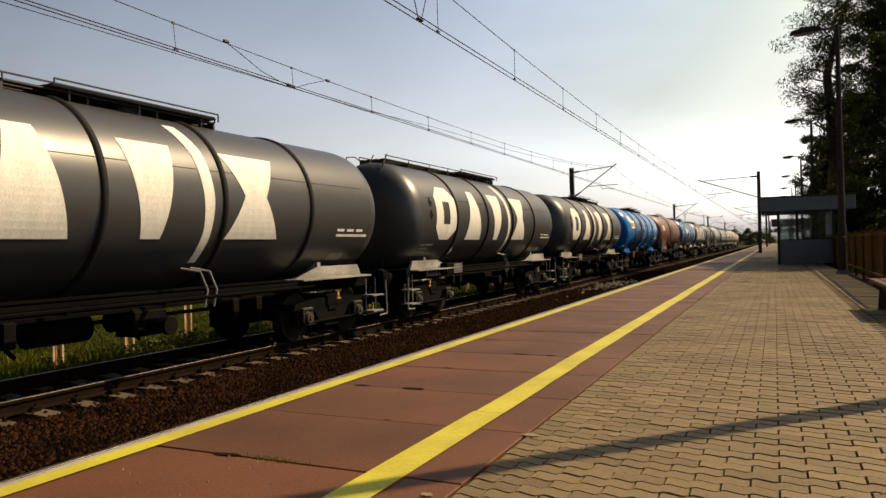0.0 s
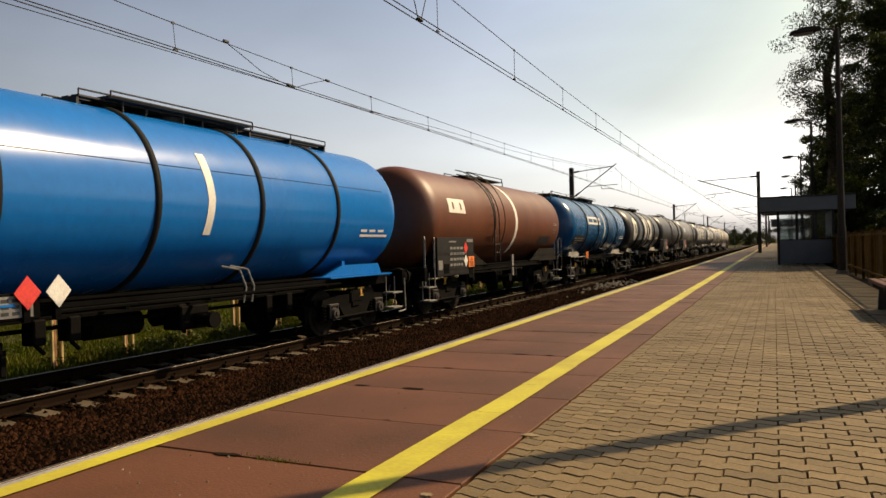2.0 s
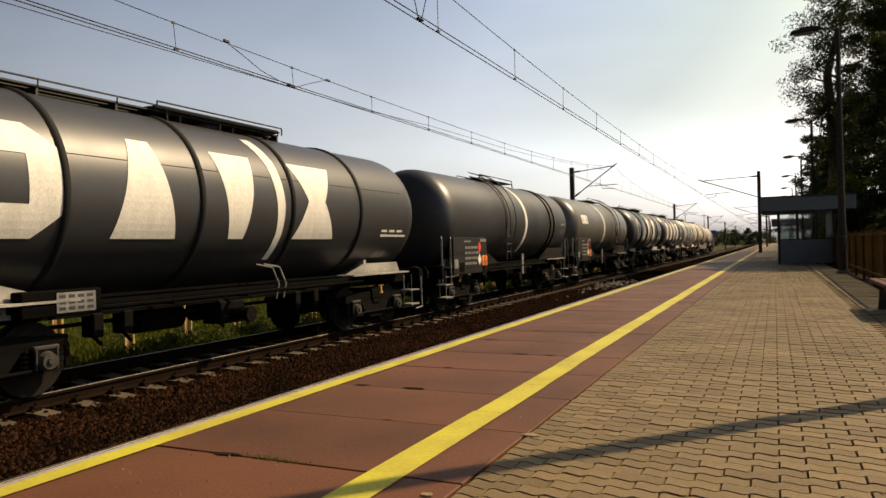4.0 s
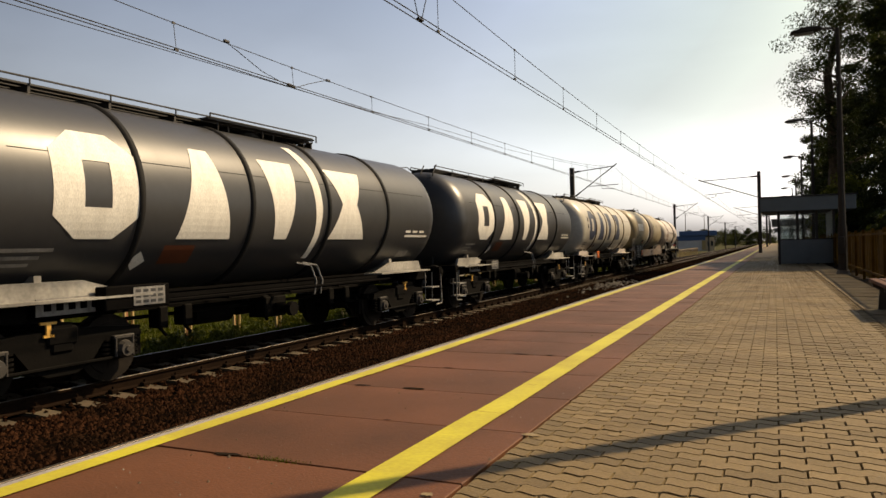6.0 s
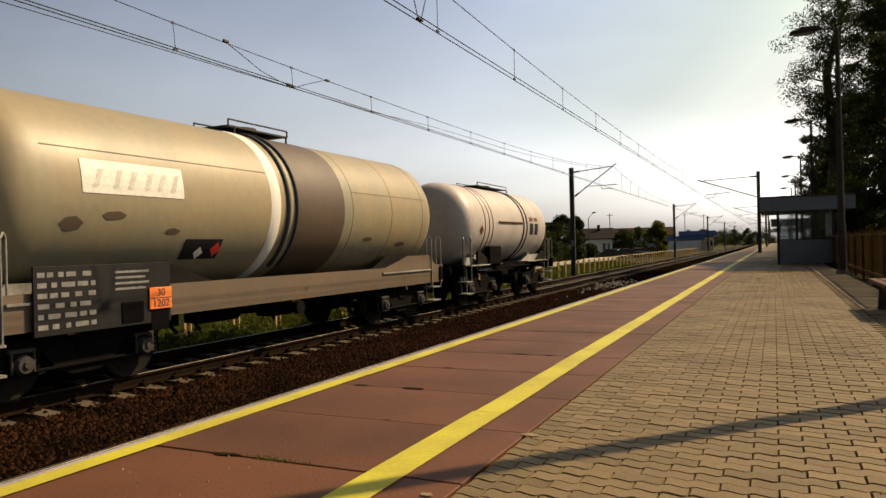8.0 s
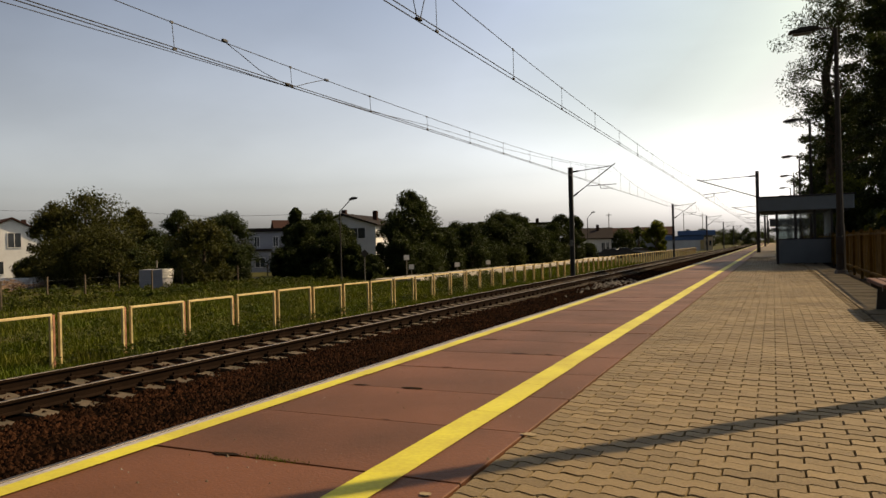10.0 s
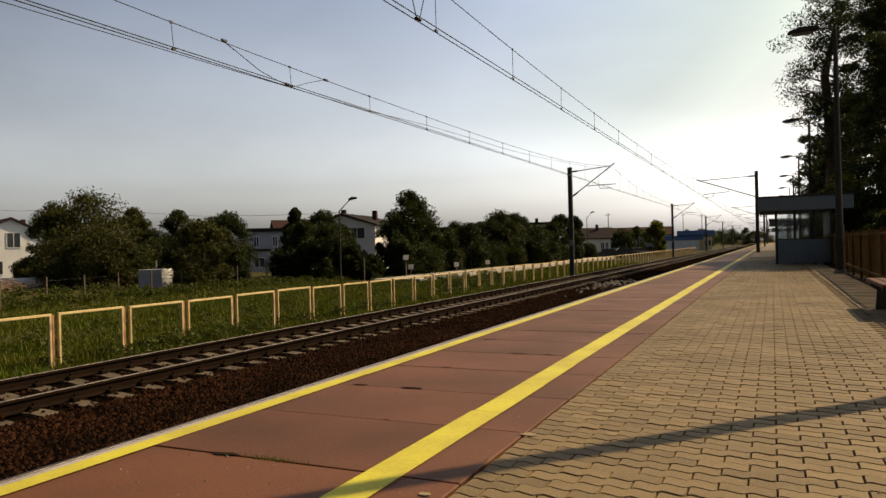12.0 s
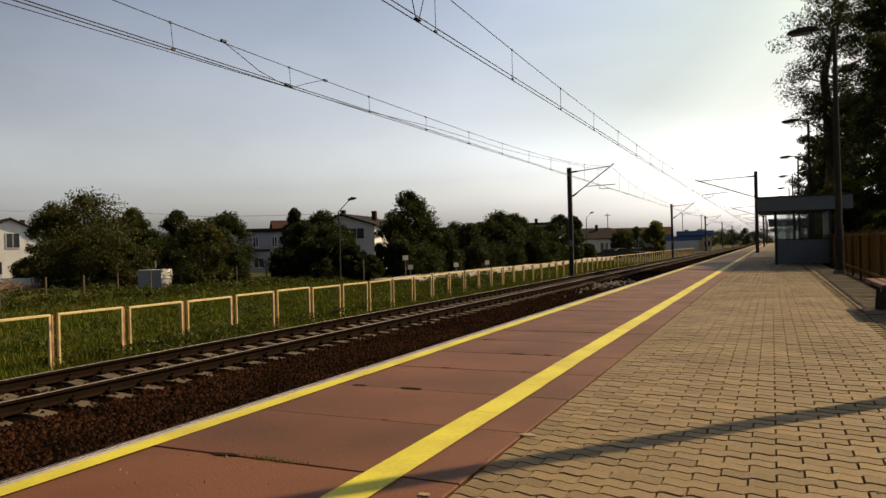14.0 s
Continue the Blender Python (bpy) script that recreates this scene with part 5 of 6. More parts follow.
def mesh_from(name, v, f, material):
    me = bpy.data.meshes.new(name)
    n, k = len(f), f.shape[1]
    me.vertices.add(len(v))
    me.vertices.foreach_set("co", np.ascontiguousarray(v, dtype=np.float32).ravel())
    me.loops.add(n * k)
    me.loops.foreach_set("vertex_index", np.ascontiguousarray(f, dtype=np.int32).ravel())
    me.polygons.add(n)
    me.polygons.foreach_set("loop_start", np.arange(0, n * k, k, dtype=np.int32))
    me.update(calc_edges=True)
    me.materials.append(material)
    return me


def limb(bm, a, b, r0, r1, rr, kinks=3):
    a, b = Vector(a), Vector(b)
    pts = [a.lerp(b, i / kinks) + Vector((rr.uniform(-1, 1), rr.uniform(-1, 1), 0)) * (0.05 * (b - a).length if 0 < i < kinks else 0) for i in range(kinks + 1)]
    for i in range(kinks):
        bar(bm, pts[i], pts[i + 1], r0 + (r1 - r0) * i / kinks, r0 + (r1 - r0) * (i + 1) / kinks, 7)


def tree(x, y, h, w, kind, seed, base=-1.22, clumps=None, per=None, leaf=None, low=0.03, label=None):
    rr = random.Random(seed)
    t = empty("tree", pose(x, y, base))
    bm = B()
    limb(bm, (0, 0, -0.1), (rr.uniform(-0.2, 0.2), rr.uniform(-0.2, 0.2), h * 0.8), 0.035 * h + 0.03, 0.02 * h * 0.4, rr, 5)
    cs, rs = [], []
    n = clumps or 60
    for i in range(n):
        if kind == "c":
            f = rr.random() ** 0.8
            ang, z = rr.uniform(0, 6.283), h * (0.06 + 0.92 * f)
            q = 1.5 * w * (1 - f) ** 0.8 * rr.uniform(0.3, 1.0)
            cr = w * (0.18 + 0.30 * (1 - f))
        elif kind == "p":
            f = rr.random()
            ang, z = rr.uniform(0, 6.283), h * (low + (0.96 - low) * f)
            q = w * rr.uniform(0.2, 1.0) * (0.6 + 0.4 * math.sin(f * math.pi)) * (0.7 + 0.3 * math.sin(ang * 3 + seed))
            cr = w * rr.uniform(0.13, 0.24)
        else:
            f = rr.random()
            ang, z = rr.uniform(0, 6.283), h * (low + (0.90 - low) * f)
            env = (math.sin(min(1, 0.12 + f * 0.88) * math.pi)) ** 0.5
            q = w * env * rr.uniform(0.25, 0.95)
            cr = w * rr.uniform(0.14, 0.42)
        p = (q * math.cos(ang), q * math.sin(ang), z)
        cs.append(p)
        rs.append(cr)
        if i % 4 == 0:
            limb(bm, (0, 0, max(0.2, z - q * 0.5)), p, 0.012 * h * 0.5, 0.01, rr, 2)
    part("trunk", bm, M_BARK, t, "dark brown branching trunk")
    m = {"o": M_LEAF2, "d": M_LEAF, "c": M_NEEDLE, "b": M_LEAF, "l": M_SUNLEAF, "p": M_NEEDLE}[kind]
    v, f = leaf_cloud(cs, rs, per or 70, leaf or (0.075 + 0.006 * h), seed, 0.55 if kind == "p" else 0.8)
    crown = new("crown", mesh_from("crown", v, f, m))
    crown.parent = t
    names = {"o": "olive-green broadleaf garden tree with an uneven crown", "d": "dark green leafy tree in backlight", "c": "dark narrow conifer with ragged outline", "b": "tall dark birch with drooping crown", "l": "light green rounded tree by the line", "p": "tall dark pine with open ragged crown behind the fence"}
    tagged(t, label or names[kind], "tree", "garden trees" if kind != "p" else "pines behind the platform")
    return t


TREES = [
(-46.7, 37.7, 7.2, 3.9, 'o'), (-50.3, 37.9, 6.8, 2.3, 'o'), (-47.6, 42.8, 6.4, 1.6, 'o'), (-42.7, 36.2, 4.3, 3.1, 'o'),
(-34.3, 36.4, 4.6, 2.2, 'o'), (-53.0, 53.1, 6.9, 1.9, 'd'), (-47.4, 54.2, 6.4, 2.6, 'd'), 
(-51.1, 56.3, 6.2, 1.8, 'd'), (-41.0, 41.0, 3.0, 1.8, 'd'), (-37.6, 43.2, 3.0, 1.5, 'd'), 
(-39.0, 53.2, 6.1, 1.8, 'c'), (-34.8, 51.3, 6.1, 2.2, 'd'), (-33.0, 46.0, 3.0, 1.3, 'd'), (-33.2, 50.0, 4.6, 1.8, 'd'),
(-27.5, 53.3, 7.4, 2.4, 'b'), (-26.5, 49.8, 3.4, 1.3, 'd'), (-28.5, 59.5, 4.6, 2.1, 'b'),
(-28.8, 66.0, 5.0, 2.1, 'd'), (-26.0, 51.8, 2.6, 2.3, 'd'), (-28.1, 70.6, 5.1, 1.7, 'd'), (-27.0, 73.2, 6.3, 2.6, 'd'),
(-26.8, 77.5, 6.4, 2.4, 'd'), (-26.8, 83.8, 4.9, 2.0, 'd'), (-24.4, 82.5, 4.1, 1.8, 'd'), (-23.8, 86.8, 6.4, 1.9, 'd'),
(-23.1, 91.1, 6.3, 1.4, 'd'), (-25.8, 65.1, 3.1, 2.5, 'd'), (-24.8, 76.0, 2.5, 2.9, 'd'), 
(-30.5, 162.2, 5.4, 3.7, 'd'), (-28.0, 167.7, 6.3, 2.2, 'd'), (-17.7, 123.7, 6.1, 2.6, 'l'), (-10.1, 329.8, 7.8, 4.0, 'd'),
(-22.4, 379.3, 8.1, 4.9, 'd'), (-17.6, 399.6, 6.2, 6.4, 'd'), (-25.5, 298.9, 7.1, 3.9, 'd'), (-26.7, 258.6, 6.6, 2.9, 'd'),
(-43.6, 41.2, 3.6, 1.4, 'd'), 
(-48.0, 45.3, 4.6, 1.8, 'd'), (-45.7, 44.8, 4.0, 1.4, 'd'), (-42.5, 47.8, 4.5, 1.4, 'd'), 
(-33.2, 46.3, 4.8, 1.6, 'd'), (-30.6, 45.7, 4.2, 1.9, 'd'), (-30.0, 47.3, 3.4, 1.2, 'd'), (-27.6, 51.0, 5.3, 1.7, 'b'),
(-26.9, 54.7, 5.4, 1.7, 'b'), (-26.8, 59.2, 4.3, 2.0, 'd'), (-25.6, 61.9, 4.6, 1.8, 'd'), (-24.2, 68.9, 4.9, 2.2, 'd'),
(-23.6, 76.4, 4.5, 2.4, 'd'), (-26.9, 45.7, 1.8, 1.0, 'd'), (-36.5, 47.6, 2.5, 0.9, 'd'), (-24.3, 84.6, 5.1, 2.1, 'd'),
(-56.0, 39.5, 2.2, 1.3, 'o'), (-45.9, 35.5, 3.6, 2.8, 'o'), (-43.0, 37.4, 3.1, 2.3, 'd'),
(-30.8, 47.9, 4.4, 1.7, 'd'), (-28.9, 46.8, 2.7, 1.0, 'd'), (-49.9, 46.2, 4.5, 1.6, 'd'), 
(-37.5, 50.6, 4.8, 1.0, 'd'),  (-26.3, 69.2, 5.2, 1.8, 'd'), (-25.2, 107.1, 2.4, 1.4, 'd'),

(-23.8, 339.2, 5.9, 6.6, 'd'), (-19.6, 419.5, 8.3, 6.1, 'd'), (-8.7, 419.9, 7.0, 5.4, 'd'), (-28.7, 298.6, 6.1, 5.3, 'd'), (-4.0, 430.0, 9.1, 6.9, 'd'),
]
for i, (x, y, h, w, k) in enumerate(TREES):
    far = y > 110
    tree(x, y, h, w, k, 100 + i, clumps=30 if far else 75, per=190 if far else 250, leaf=0.26 if far else None)

# first four stand mostly out of view, added to shade the far platform
PINES = [(5.9, 34.5, 11.5, 2.6, 0.06), (6.8, 39.0, 13, 2.8, 0.06), (8.2, 35.5, 13, 3.0, 0.05), (9.5, 41.0, 14, 3.2, 0.05), (4.7, 61.0, 21.5, 6.2, 0.36), (7.6, 54.0, 22, 5.0, 0.2), (6.0, 44.0, 15.5, 3.0, 0.12), (9.0, 47.0, 18, 4.5, 0.06), (5.6, 72.0, 15, 4.4, 0.15), (8.0, 82, 17, 5, 0.1), (5.5, 95, 14, 4.5, 0.1), (10, 64, 20, 5.5, 0.06),
         (6.5, 112, 13, 5, 0.05), (7, 135, 13, 6, 0.05), (12, 57, 19, 5, 0.05)]
for i, (x, y, h, w, low) in enumerate(PINES):
    tree(x, y, h, w, "p", 300 + i, base=-0.6, clumps=120 if i < 8 else 80, per=240 if i < 8 else 150, leaf=0.10 if i < 8 else 0.18, low=low)
SHRUBS = [(3.3, 42, 4.9, 1.6, "l"), (3.3, 36, 2.6, 1.2, "d"), (3.6, 30, 2.3, 1.1, "d"), (4.6, 33, 4.2, 1.7, "d"), (3.4, 26, 2.1, 0.9, "d"), (5.2, 39, 5.5, 2.2, "d"), (3.2, 21, 1.7, 0.8, "d"), (4.5, 48, 5.2, 1.9, "l"), (4.0, 55, 4.5, 1.8, "d")]
for i, (x, y, h, w, k) in enumerate(SHRUBS):
    tree(x, y, h, w, k, 400 + i, base=-0.2, clumps=45, per=200, leaf=0.08, low=0.04, label="dense dark green shrub behind the rusty fence" if k == "d" else "light green shrub behind the fence, sunlight put into its leaf colour")


# ---- grass and weeds ----
def blades(name, spans, label, material, seed):
    r = np.random.default_rng(seed)
    vs = []
    for x0, x1, y0, y1, n, hh in spans:
        x, y = r.uniform(x0, x1, n), r.uniform(y0, y1, n)
        patch = 0.55 + 0.9 * (0.5 + 0.5 * np.sin(x * 1.7 + np.sin(y * 0.9) * 2) * np.cos(y * 1.1 + x * 0.4))
        h = hh * r.uniform(0.4, 1.3, n) * patch
        a = r.uniform(0, 6.283, n)
        w = r.uniform(0.008, 0.02, n) * (1 + y / 25)
        lean = r.uniform(0.1, 0.6, n) * h
        p = np.stack([x, y, np.full(n, -1.24)], 1)
        side = np.stack([np.cos(a) * w, np.sin(a) * w, 0 * a], 1)
        tip = np.stack([-np.sin(a) * lean, np.cos(a) * lean, h], 1)
        vs.append(np.stack([p - side, p + side, p + tip], 1).reshape(-1, 3))
    v = np.concatenate(vs)
    ob = new(name, mesh_from(name, v, np.arange(len(v)).reshape(-1, 3), material))
    tagged(ob, label, "grass", kind="stuff")


blades("meadow_grass", [(-12.9, -11.7, 6, 40, 9000, 0.22), (-16, -12.9, 6, 30, 36000, 0.17), (-24, -16, 8, 45, 40000, 0.18), (-36, -27.2, 14, 50, 14000, 0.2), (-27, -24, 8, 41, 7000, 0.2), (-16, -12, 30, 80, 12000, 0.22), (-20.4, -16, 45, 90, 9000, 0.14)], "uneven green meadow grass between track and gardens", M_BLADE, 5)


def weeds(name, spots, label, seed, size=0.05):
    rr = random.Random(seed)
    cs, rs = [], []
    for x0, x1, y0, y1, n, h in spots:
        for _ in range(n):
            cs.append((rr.uniform(x0, x1), rr.uniform(y0, y1), -1.2 + h * rr.uniform(0.2, 0.9)))
            rs.append(rr.uniform(0.12, 0.32))
    v, f = leaf_cloud(cs, rs, 45, size, seed)
    tagged(new(name, mesh_from(name, v, f, M_WEED)), label, "weeds", kind="stuff")


weeds("trackside_weeds", [(-13.6, -12.6, 9, 40, 150, 0.3), (-20, -13.5, 10, 44, 200, 0.3), (-15.2, -13.6, 31, 39, 110, 1.0), (-30, -20, 20, 48, 160, 0.35), (-13, -12.2, 10.8, 15, 50, 0.35)], "leafy green weeds growing along the guard rail", 8)
weeds("leafy_plants", [(-31.5, -28.5, 17, 42, 240, 0.45), (-40, -33, 24, 34, 60, 0.5)], "row of broad-leaved dark green plants below the gardens", 18, 0.09)


def brush_pile(x, y, n, seed):
    """Cut dry branches thrown on a heap."""
    rr = random.Random(seed)
    bm = B()
    for _ in range(n):
        a, q, r = rr.uniform(0, 6.283), rr.uniform(0, 1.0), rr.uniform(0.7, 1.8)
        c = Vector((x + 1.2 * q * math.cos(a), y + 2.6 * q * math.sin(a), -1.15 + rr.uniform(0.05, 0.75) * (1 - 0.6 * q)))
        d = Vector((rr.uniform(-0.5, 0.5), rr.uniform(-1, 1), rr.uniform(-0.25, 0.25))) * r * 0.6
        bar(bm, c - d, c + d, 0.022, 0.01, 5)
    tagged(finish("brush_pile", bm, M_DRYWOOD), "heap of dry pale brown cut branches by the wall", "brush", kind="stuff")


brush_pile(-46.0, 31.2, 170, 4)


# ---- beyond the meadow ----
setting(finish("footpath", one(box, -24.2, -20.5, 41, 104, -1.30, -0.96, 0.02), M_TRAIL), "pale dusty road along the gardens", "road")


def window(h, x0, x1, z0, z1, y, frame_mat=None):
    """A window in a wall whose outer face is at y, seen from -y."""
    win = part("window", one(box, x0, x1, y - 0.03, y + 0.05, z0, z1), M_PANE, h, "dark window")
    bm = B()
    t = 0.07
    for a in ((x0 - t, x1 + t, z0 - t, z0), (x0 - t, x1 + t, z1, z1 + t), (x0 - t, x0, z0, z1), (x1, x1 + t, z0, z1), ((x0 + x1) / 2 - 0.03, (x0 + x1) / 2 + 0.03, z0, z1)):
        box(bm, a[0], a[1], y - 0.06, y + 0.02, a[2], a[3])
    part("frame", bm, frame_mat or M_WHITEWALL, win)
    return win


def house(x, y, rz, w, d, eave, ridge, wall, roof, label, windows=(), flat=False, chimneys=(), ridge_along="y"):
    h = empty("house", pose(x, y, -1.25, 0, 0, rz))
    if flat or ridge_along == "x":
        part("wall", one(box, -w / 2, w / 2, 0, d, 0, eave), wall, h)
    else:
        part("wall", one(prism, [(-w / 2, 0), (w / 2, 0), (w / 2, eave), (0, ridge - 0.1), (-w / 2, eave)], "y", 0, d), wall, h)
    bm = B()
    o = 0.35
    if flat:
        box(bm, -w / 2 - 0.2, w / 2 + 0.2, -0.25, d + 0.2, eave, ridge, 0.03)
    elif ridge_along == "y":
        k = (ridge - eave) / (w / 2)
        prism(bm, [(-w / 2 - o, eave - k * o), (0, ridge), (w / 2 + o, eave - k * o), (w / 2 + o, eave - k * o + 0.16), (0, ridge + 0.18), (-w / 2 - o, eave - k * o + 0.16)], "y", -o, d + o)
    else:
        k = (ridge - eave) / (d / 2)
        prism(bm, [(-o, eave - k * o), (d / 2, ridge), (d + o, eave - k * o), (d + o, eave - k * o + 0.16), (d / 2, ridge + 0.18), (-o, eave - k * o + 0.16)], "x", -w / 2 - o, w / 2 + o)
    rf = part("roof", bm, roof, h)
    for cx, cy, top in chimneys:
        part("chimney", one(box, cx - 0.25, cx + 0.25, cy - 0.25, cy + 0.25, eave, top, 0.02), M_REDROOF, rf)
    for a in windows:
        window(h, *a, 0.0)
    tagged(h, label, "house", "houses beyond the meadow")
    return h


house(-78.6, 53.6, 66, 8.4, 9, 4.7, 6.75, M_WHITEWALL, M_REDROOF, "white plastered gabled house with a dark red roof", [(-0.4, 0.9, 3.5, 5.1), (2.2, 4.0, 0.3, 2.0), (-2.4, -0.9, 0.5, 1.9)], chimneys=[(2.2, 5, 6.9)])
house(-52.6, 67.0, 38, 5.2, 7, 4.6, 5.0, M_GREYWALL, M_ROOF, "grey plastered flat-roofed house", [(-1.9, -1.4, 2.9, 4.0), (0.2, 0.7, 2.9, 4.0)], flat=True)
house(-52.4, 63.5, 38, 3.6, 3, 2.4, 2.6, M_GREYWALL, M_ROOF, "low grey garage with a thin flat roof", [(0.2, 1.2, 0.6, 1.6)], flat=True)
house(-42.6, 66.5, 10, 7.6, 9, 4.9, 6.1, M_WHITEWALL, M_ROOF, "white house with a shallow dark roof and balcony", [(0.9, 2.6, 3.5, 4.6), (-2.4, -1.2, 3.4, 4.6), (0.6, 2.2, 0.8, 2.0)], chimneys=[(-1.0, 3, 6.8), (2.0, 5, 6.7)])
house(-27.7, 122.0, 13, 5.6, 8, 3.2, 4.9, M_WHITEWALL, M_ROOF, "small white house with a grey hipped roof", [(1.2, 1.7, 1.2, 2.4), (2.0, 2.4, 1.2, 2.4), (-1.5, -0.7, 1.0, 2.2)], chimneys=[(0.6, 3, 5.6)], ridge_along="x")
house(-38, 112, 14, 12, 9, 5.6, 6.0, M_GREYWALL, M_ROOF, "wide grey flat-roofed house behind trees", [(-3, -1.6, 3, 4.4), (1, 2.4, 3, 4.4)], flat=True, chimneys=[(-2, 4, 6.9), (3, 4, 6.8)])
house(-34, 190, 10, 22, 9, 4.2, 6.2, M_GREYWALL, M_REDROOF, "long low house with a dull red roof", [(-6, -4.5, 1.5, 3), (2, 3.5, 1.5, 3)], ridge_along="x")
house(-70, 98, 45, 9, 9, 4.6, 7.4, M_GREYWALL, M_REDROOF, "grey house with a red roof behind the trees", [], ridge_along="x", chimneys=[(2, 4, 8.2)])


def station_building():
    s = empty("station_building", pose(-19.2, 183.5, -1.25, 0, 0, 6))
    part("wall", one(box, -5.7, 4.0, 0, 12, 0, 2.6), M_WHITEWALL, s, "pale lower wall")
    part("upper_wall", one(box, -5.8, 4.1, -0.1, 12.1, 2.6, 3.7, 0.03), M_BLUEWALL, s, "blue panelled upper wall")
    part("annex", one(box, 4.0, 6.0, -0.3, 10, 0, 3.3), M_TANWALL, s, "yellow annex wall")
    part("roof", one(box, -2.0, 6.6, -0.6, 12.4, 3.75, 4.9, 0.04), M_BLUEWALL, s, "blue flat roof block")
    for x in (4.4, 5.2):
        part("window", one(box, x, x + 0.5, -0.34, -0.28, 1.2, 2.4), M_PANE, s)
    part("bright_gable", one(box, 3.2, 4.02, -0.14, -0.06, 0.2, 2.55), M_CREAM, s)
    tagged(s, "low blue and pale yellow station building by the line", "station building")


station_building()


def parked_car(x, y, rz, paint, label):
    c = empty("parked_car", pose(x, y, -1.22, 0, 0, rz))
    bm = B()
    prism(bm, [(-2.1, 0.3), (2.1, 0.3), (2.15, 0.62), (2.0, 0.82), (1.1, 0.92), (-1.9, 0.96), (-2.15, 0.8)], "y", -0.85, 0.85)
    bmesh.ops.bevel(bm, geom=bm.edges[:], offset=0.06, segments=2, affect="EDGES")
    part("body", bm, paint, c)
    bm = B()
    prism(bm, [(-1.75, 0.92), (1.05, 0.9), (0.35, 1.4), (-1.2, 1.42)], "y", -0.74, 0.74)
    bmesh.ops.bevel(bm, geom=bm.edges[:], offset=0.05, segments=2, affect="EDGES")
    part("cabin_glass", bm, M_PANE, c)
    part("roof", one(box, -1.15, 0.3, -0.68, 0.68, 1.40, 1.45, 0.02), paint, c)
    for wx in (-1.3, 1.3):
        for s in (-0.82, 0.82):
            part("wheel", one(bar, (wx, s - 0.09, 0.31), (wx, s + 0.09, 0.31), 0.31, sides=18), M_BLACK, c)
    for s in (-0.6, 0.6):
        part("headlight", one(box, 2.05, 2.14, s - 0.16, s + 0.16, 0.62, 0.74, 0.01), M_PLATE, c)
    tagged(c, label, "car", "parked cars")


M_CARDARK = mat("car_paint_dark", (0.05, 0.055, 0.065), 0.2, 0.3, None, 1, 0.2, 5, 0, coat=0.5)
M_CARSILVER = mat("car_paint_silver", (0.35, 0.36, 0.38), 0.25, 0.6, None, 1, 0.2, 5, 0, coat=0.5)
for x, y, rz, p, lab in ((-22.3, 109.8, 20, M_CARDARK, "dark parked car beyond the guard rail"), (-20.9, 114.1, 16, M_CARDARK, "dark parked car beyond the guard rail"), (-19.5, 119.4, 12, M_CARSILVER, "silver parked car beyond the guard rail"), (-18.9, 126.6, 10, M_CARDARK, "dark parked car beyond the guard rail")):
    parked_car(x, y, rz, p, lab)


def garden_wall():
    w = empty("garden_wall")
    n = 7
    for i in range(n):
        a, b = i / n, (i + 1) / n
        x0, y0, x1, y1 = -49.5 + 6.0 * a, 31.4 + 9.4 * a, -49.5 + 6.0 * b, 31.4 + 9.4 * b
        bm = one(box, -0.08, 0.08, 0, math.hypot(x1 - x0, y1 - y0) - 0.03, -1.3, -0.35 - 0.05 * (i % 2), 0.02)
        q = part("wall_panel", bm, M_WHITEWALL, w)
        q.matrix_basis = pose(x0, y0, 0, 0, 0, -math.degrees(math.atan2(x1 - x0, y1 - y0)))
    tagged(w, "weathered pale concrete garden wall", "wall")


garden_wall()
k = empty("utility_box", pose(-38.0, 35.5, -1.28, 0, 0, 4))
part("cabinet", one(box, -1.0, 1.0, 0, 1.0, 0, 1.3, 0.03), M_GREYWALL, k)
part("white_panel", one(box, 1.0, 1.03, -0.03, 1.03, 0.72, 1.34, 0.01), M_WHITEWALL, k, "bright white panel")
part("vent_pipe", one(bar, (0.1, 0.5, 1.4), (0.1, 0.5, 1.9), 0.05), M_GREYCON, k)
tagged(k, "grey utility cabinet with a white panel", "cabinet")


def fence_post_row():
    f = empty("garden_fence")
    pts = [(-29.1, 19.3), (-31.0, 22.8), (-31.7, 25.4), (-33.0, 28.6), (-33.6, 31.5), (-34.4, 34.7), (-34.6, 37.1), (-34.7, 40.3), (-34.6, 43.5), (-34.0, 46.0), (-33.2, 48.0), (-32.2, 50.0), (-31.0, 52.0), (-29.5, 54.0)]
    for x, y in pts:
        part("post", one(box, x - 0.04, x + 0.04, y - 0.04, y + 0.04, -1.3, 0.08, 0.01), M_BARK, f)
    bm = B()
    for (a, b), (c, d) in zip(pts, pts[1:]):
        for z in (-0.9, -0.5, -0.1):
            bar(bm, (a, b, z), (c, d, z), 0.003, sides=4)
    part("wire", bm, M_WIRE, f)
    tagged(f, "weathered brown fence posts with thin wire along the gardens", "fence")


fence_post_row()


def road_lamp(x, y, h, name_label, rz=35):
    l = empty("road_lamp", pose(x, y, -1.22, 0, 0, rz))
    part("pole", one(bar, (0, 0, 0), (0, 0, h), 0.07, 0.05, 10), M_POLE, l, "grey concrete pole")
    part("arm", one(bar, (0, 0, h - 0.05), (0.75, 0, h + 0.75), 0.03), M_POLE, l)
    bm = B()
    prism(bm, [(0.65, h + 0.68), (1.2, h + 0.8), (1.25, h + 0.9), (0.9, h + 0.95), (0.65, h + 0.82)], "y", -0.13, 0.13)
    part("lamp_head", bm, M_POLE, l)
    tagged(l, name_label, "street lamp", "road lamps")


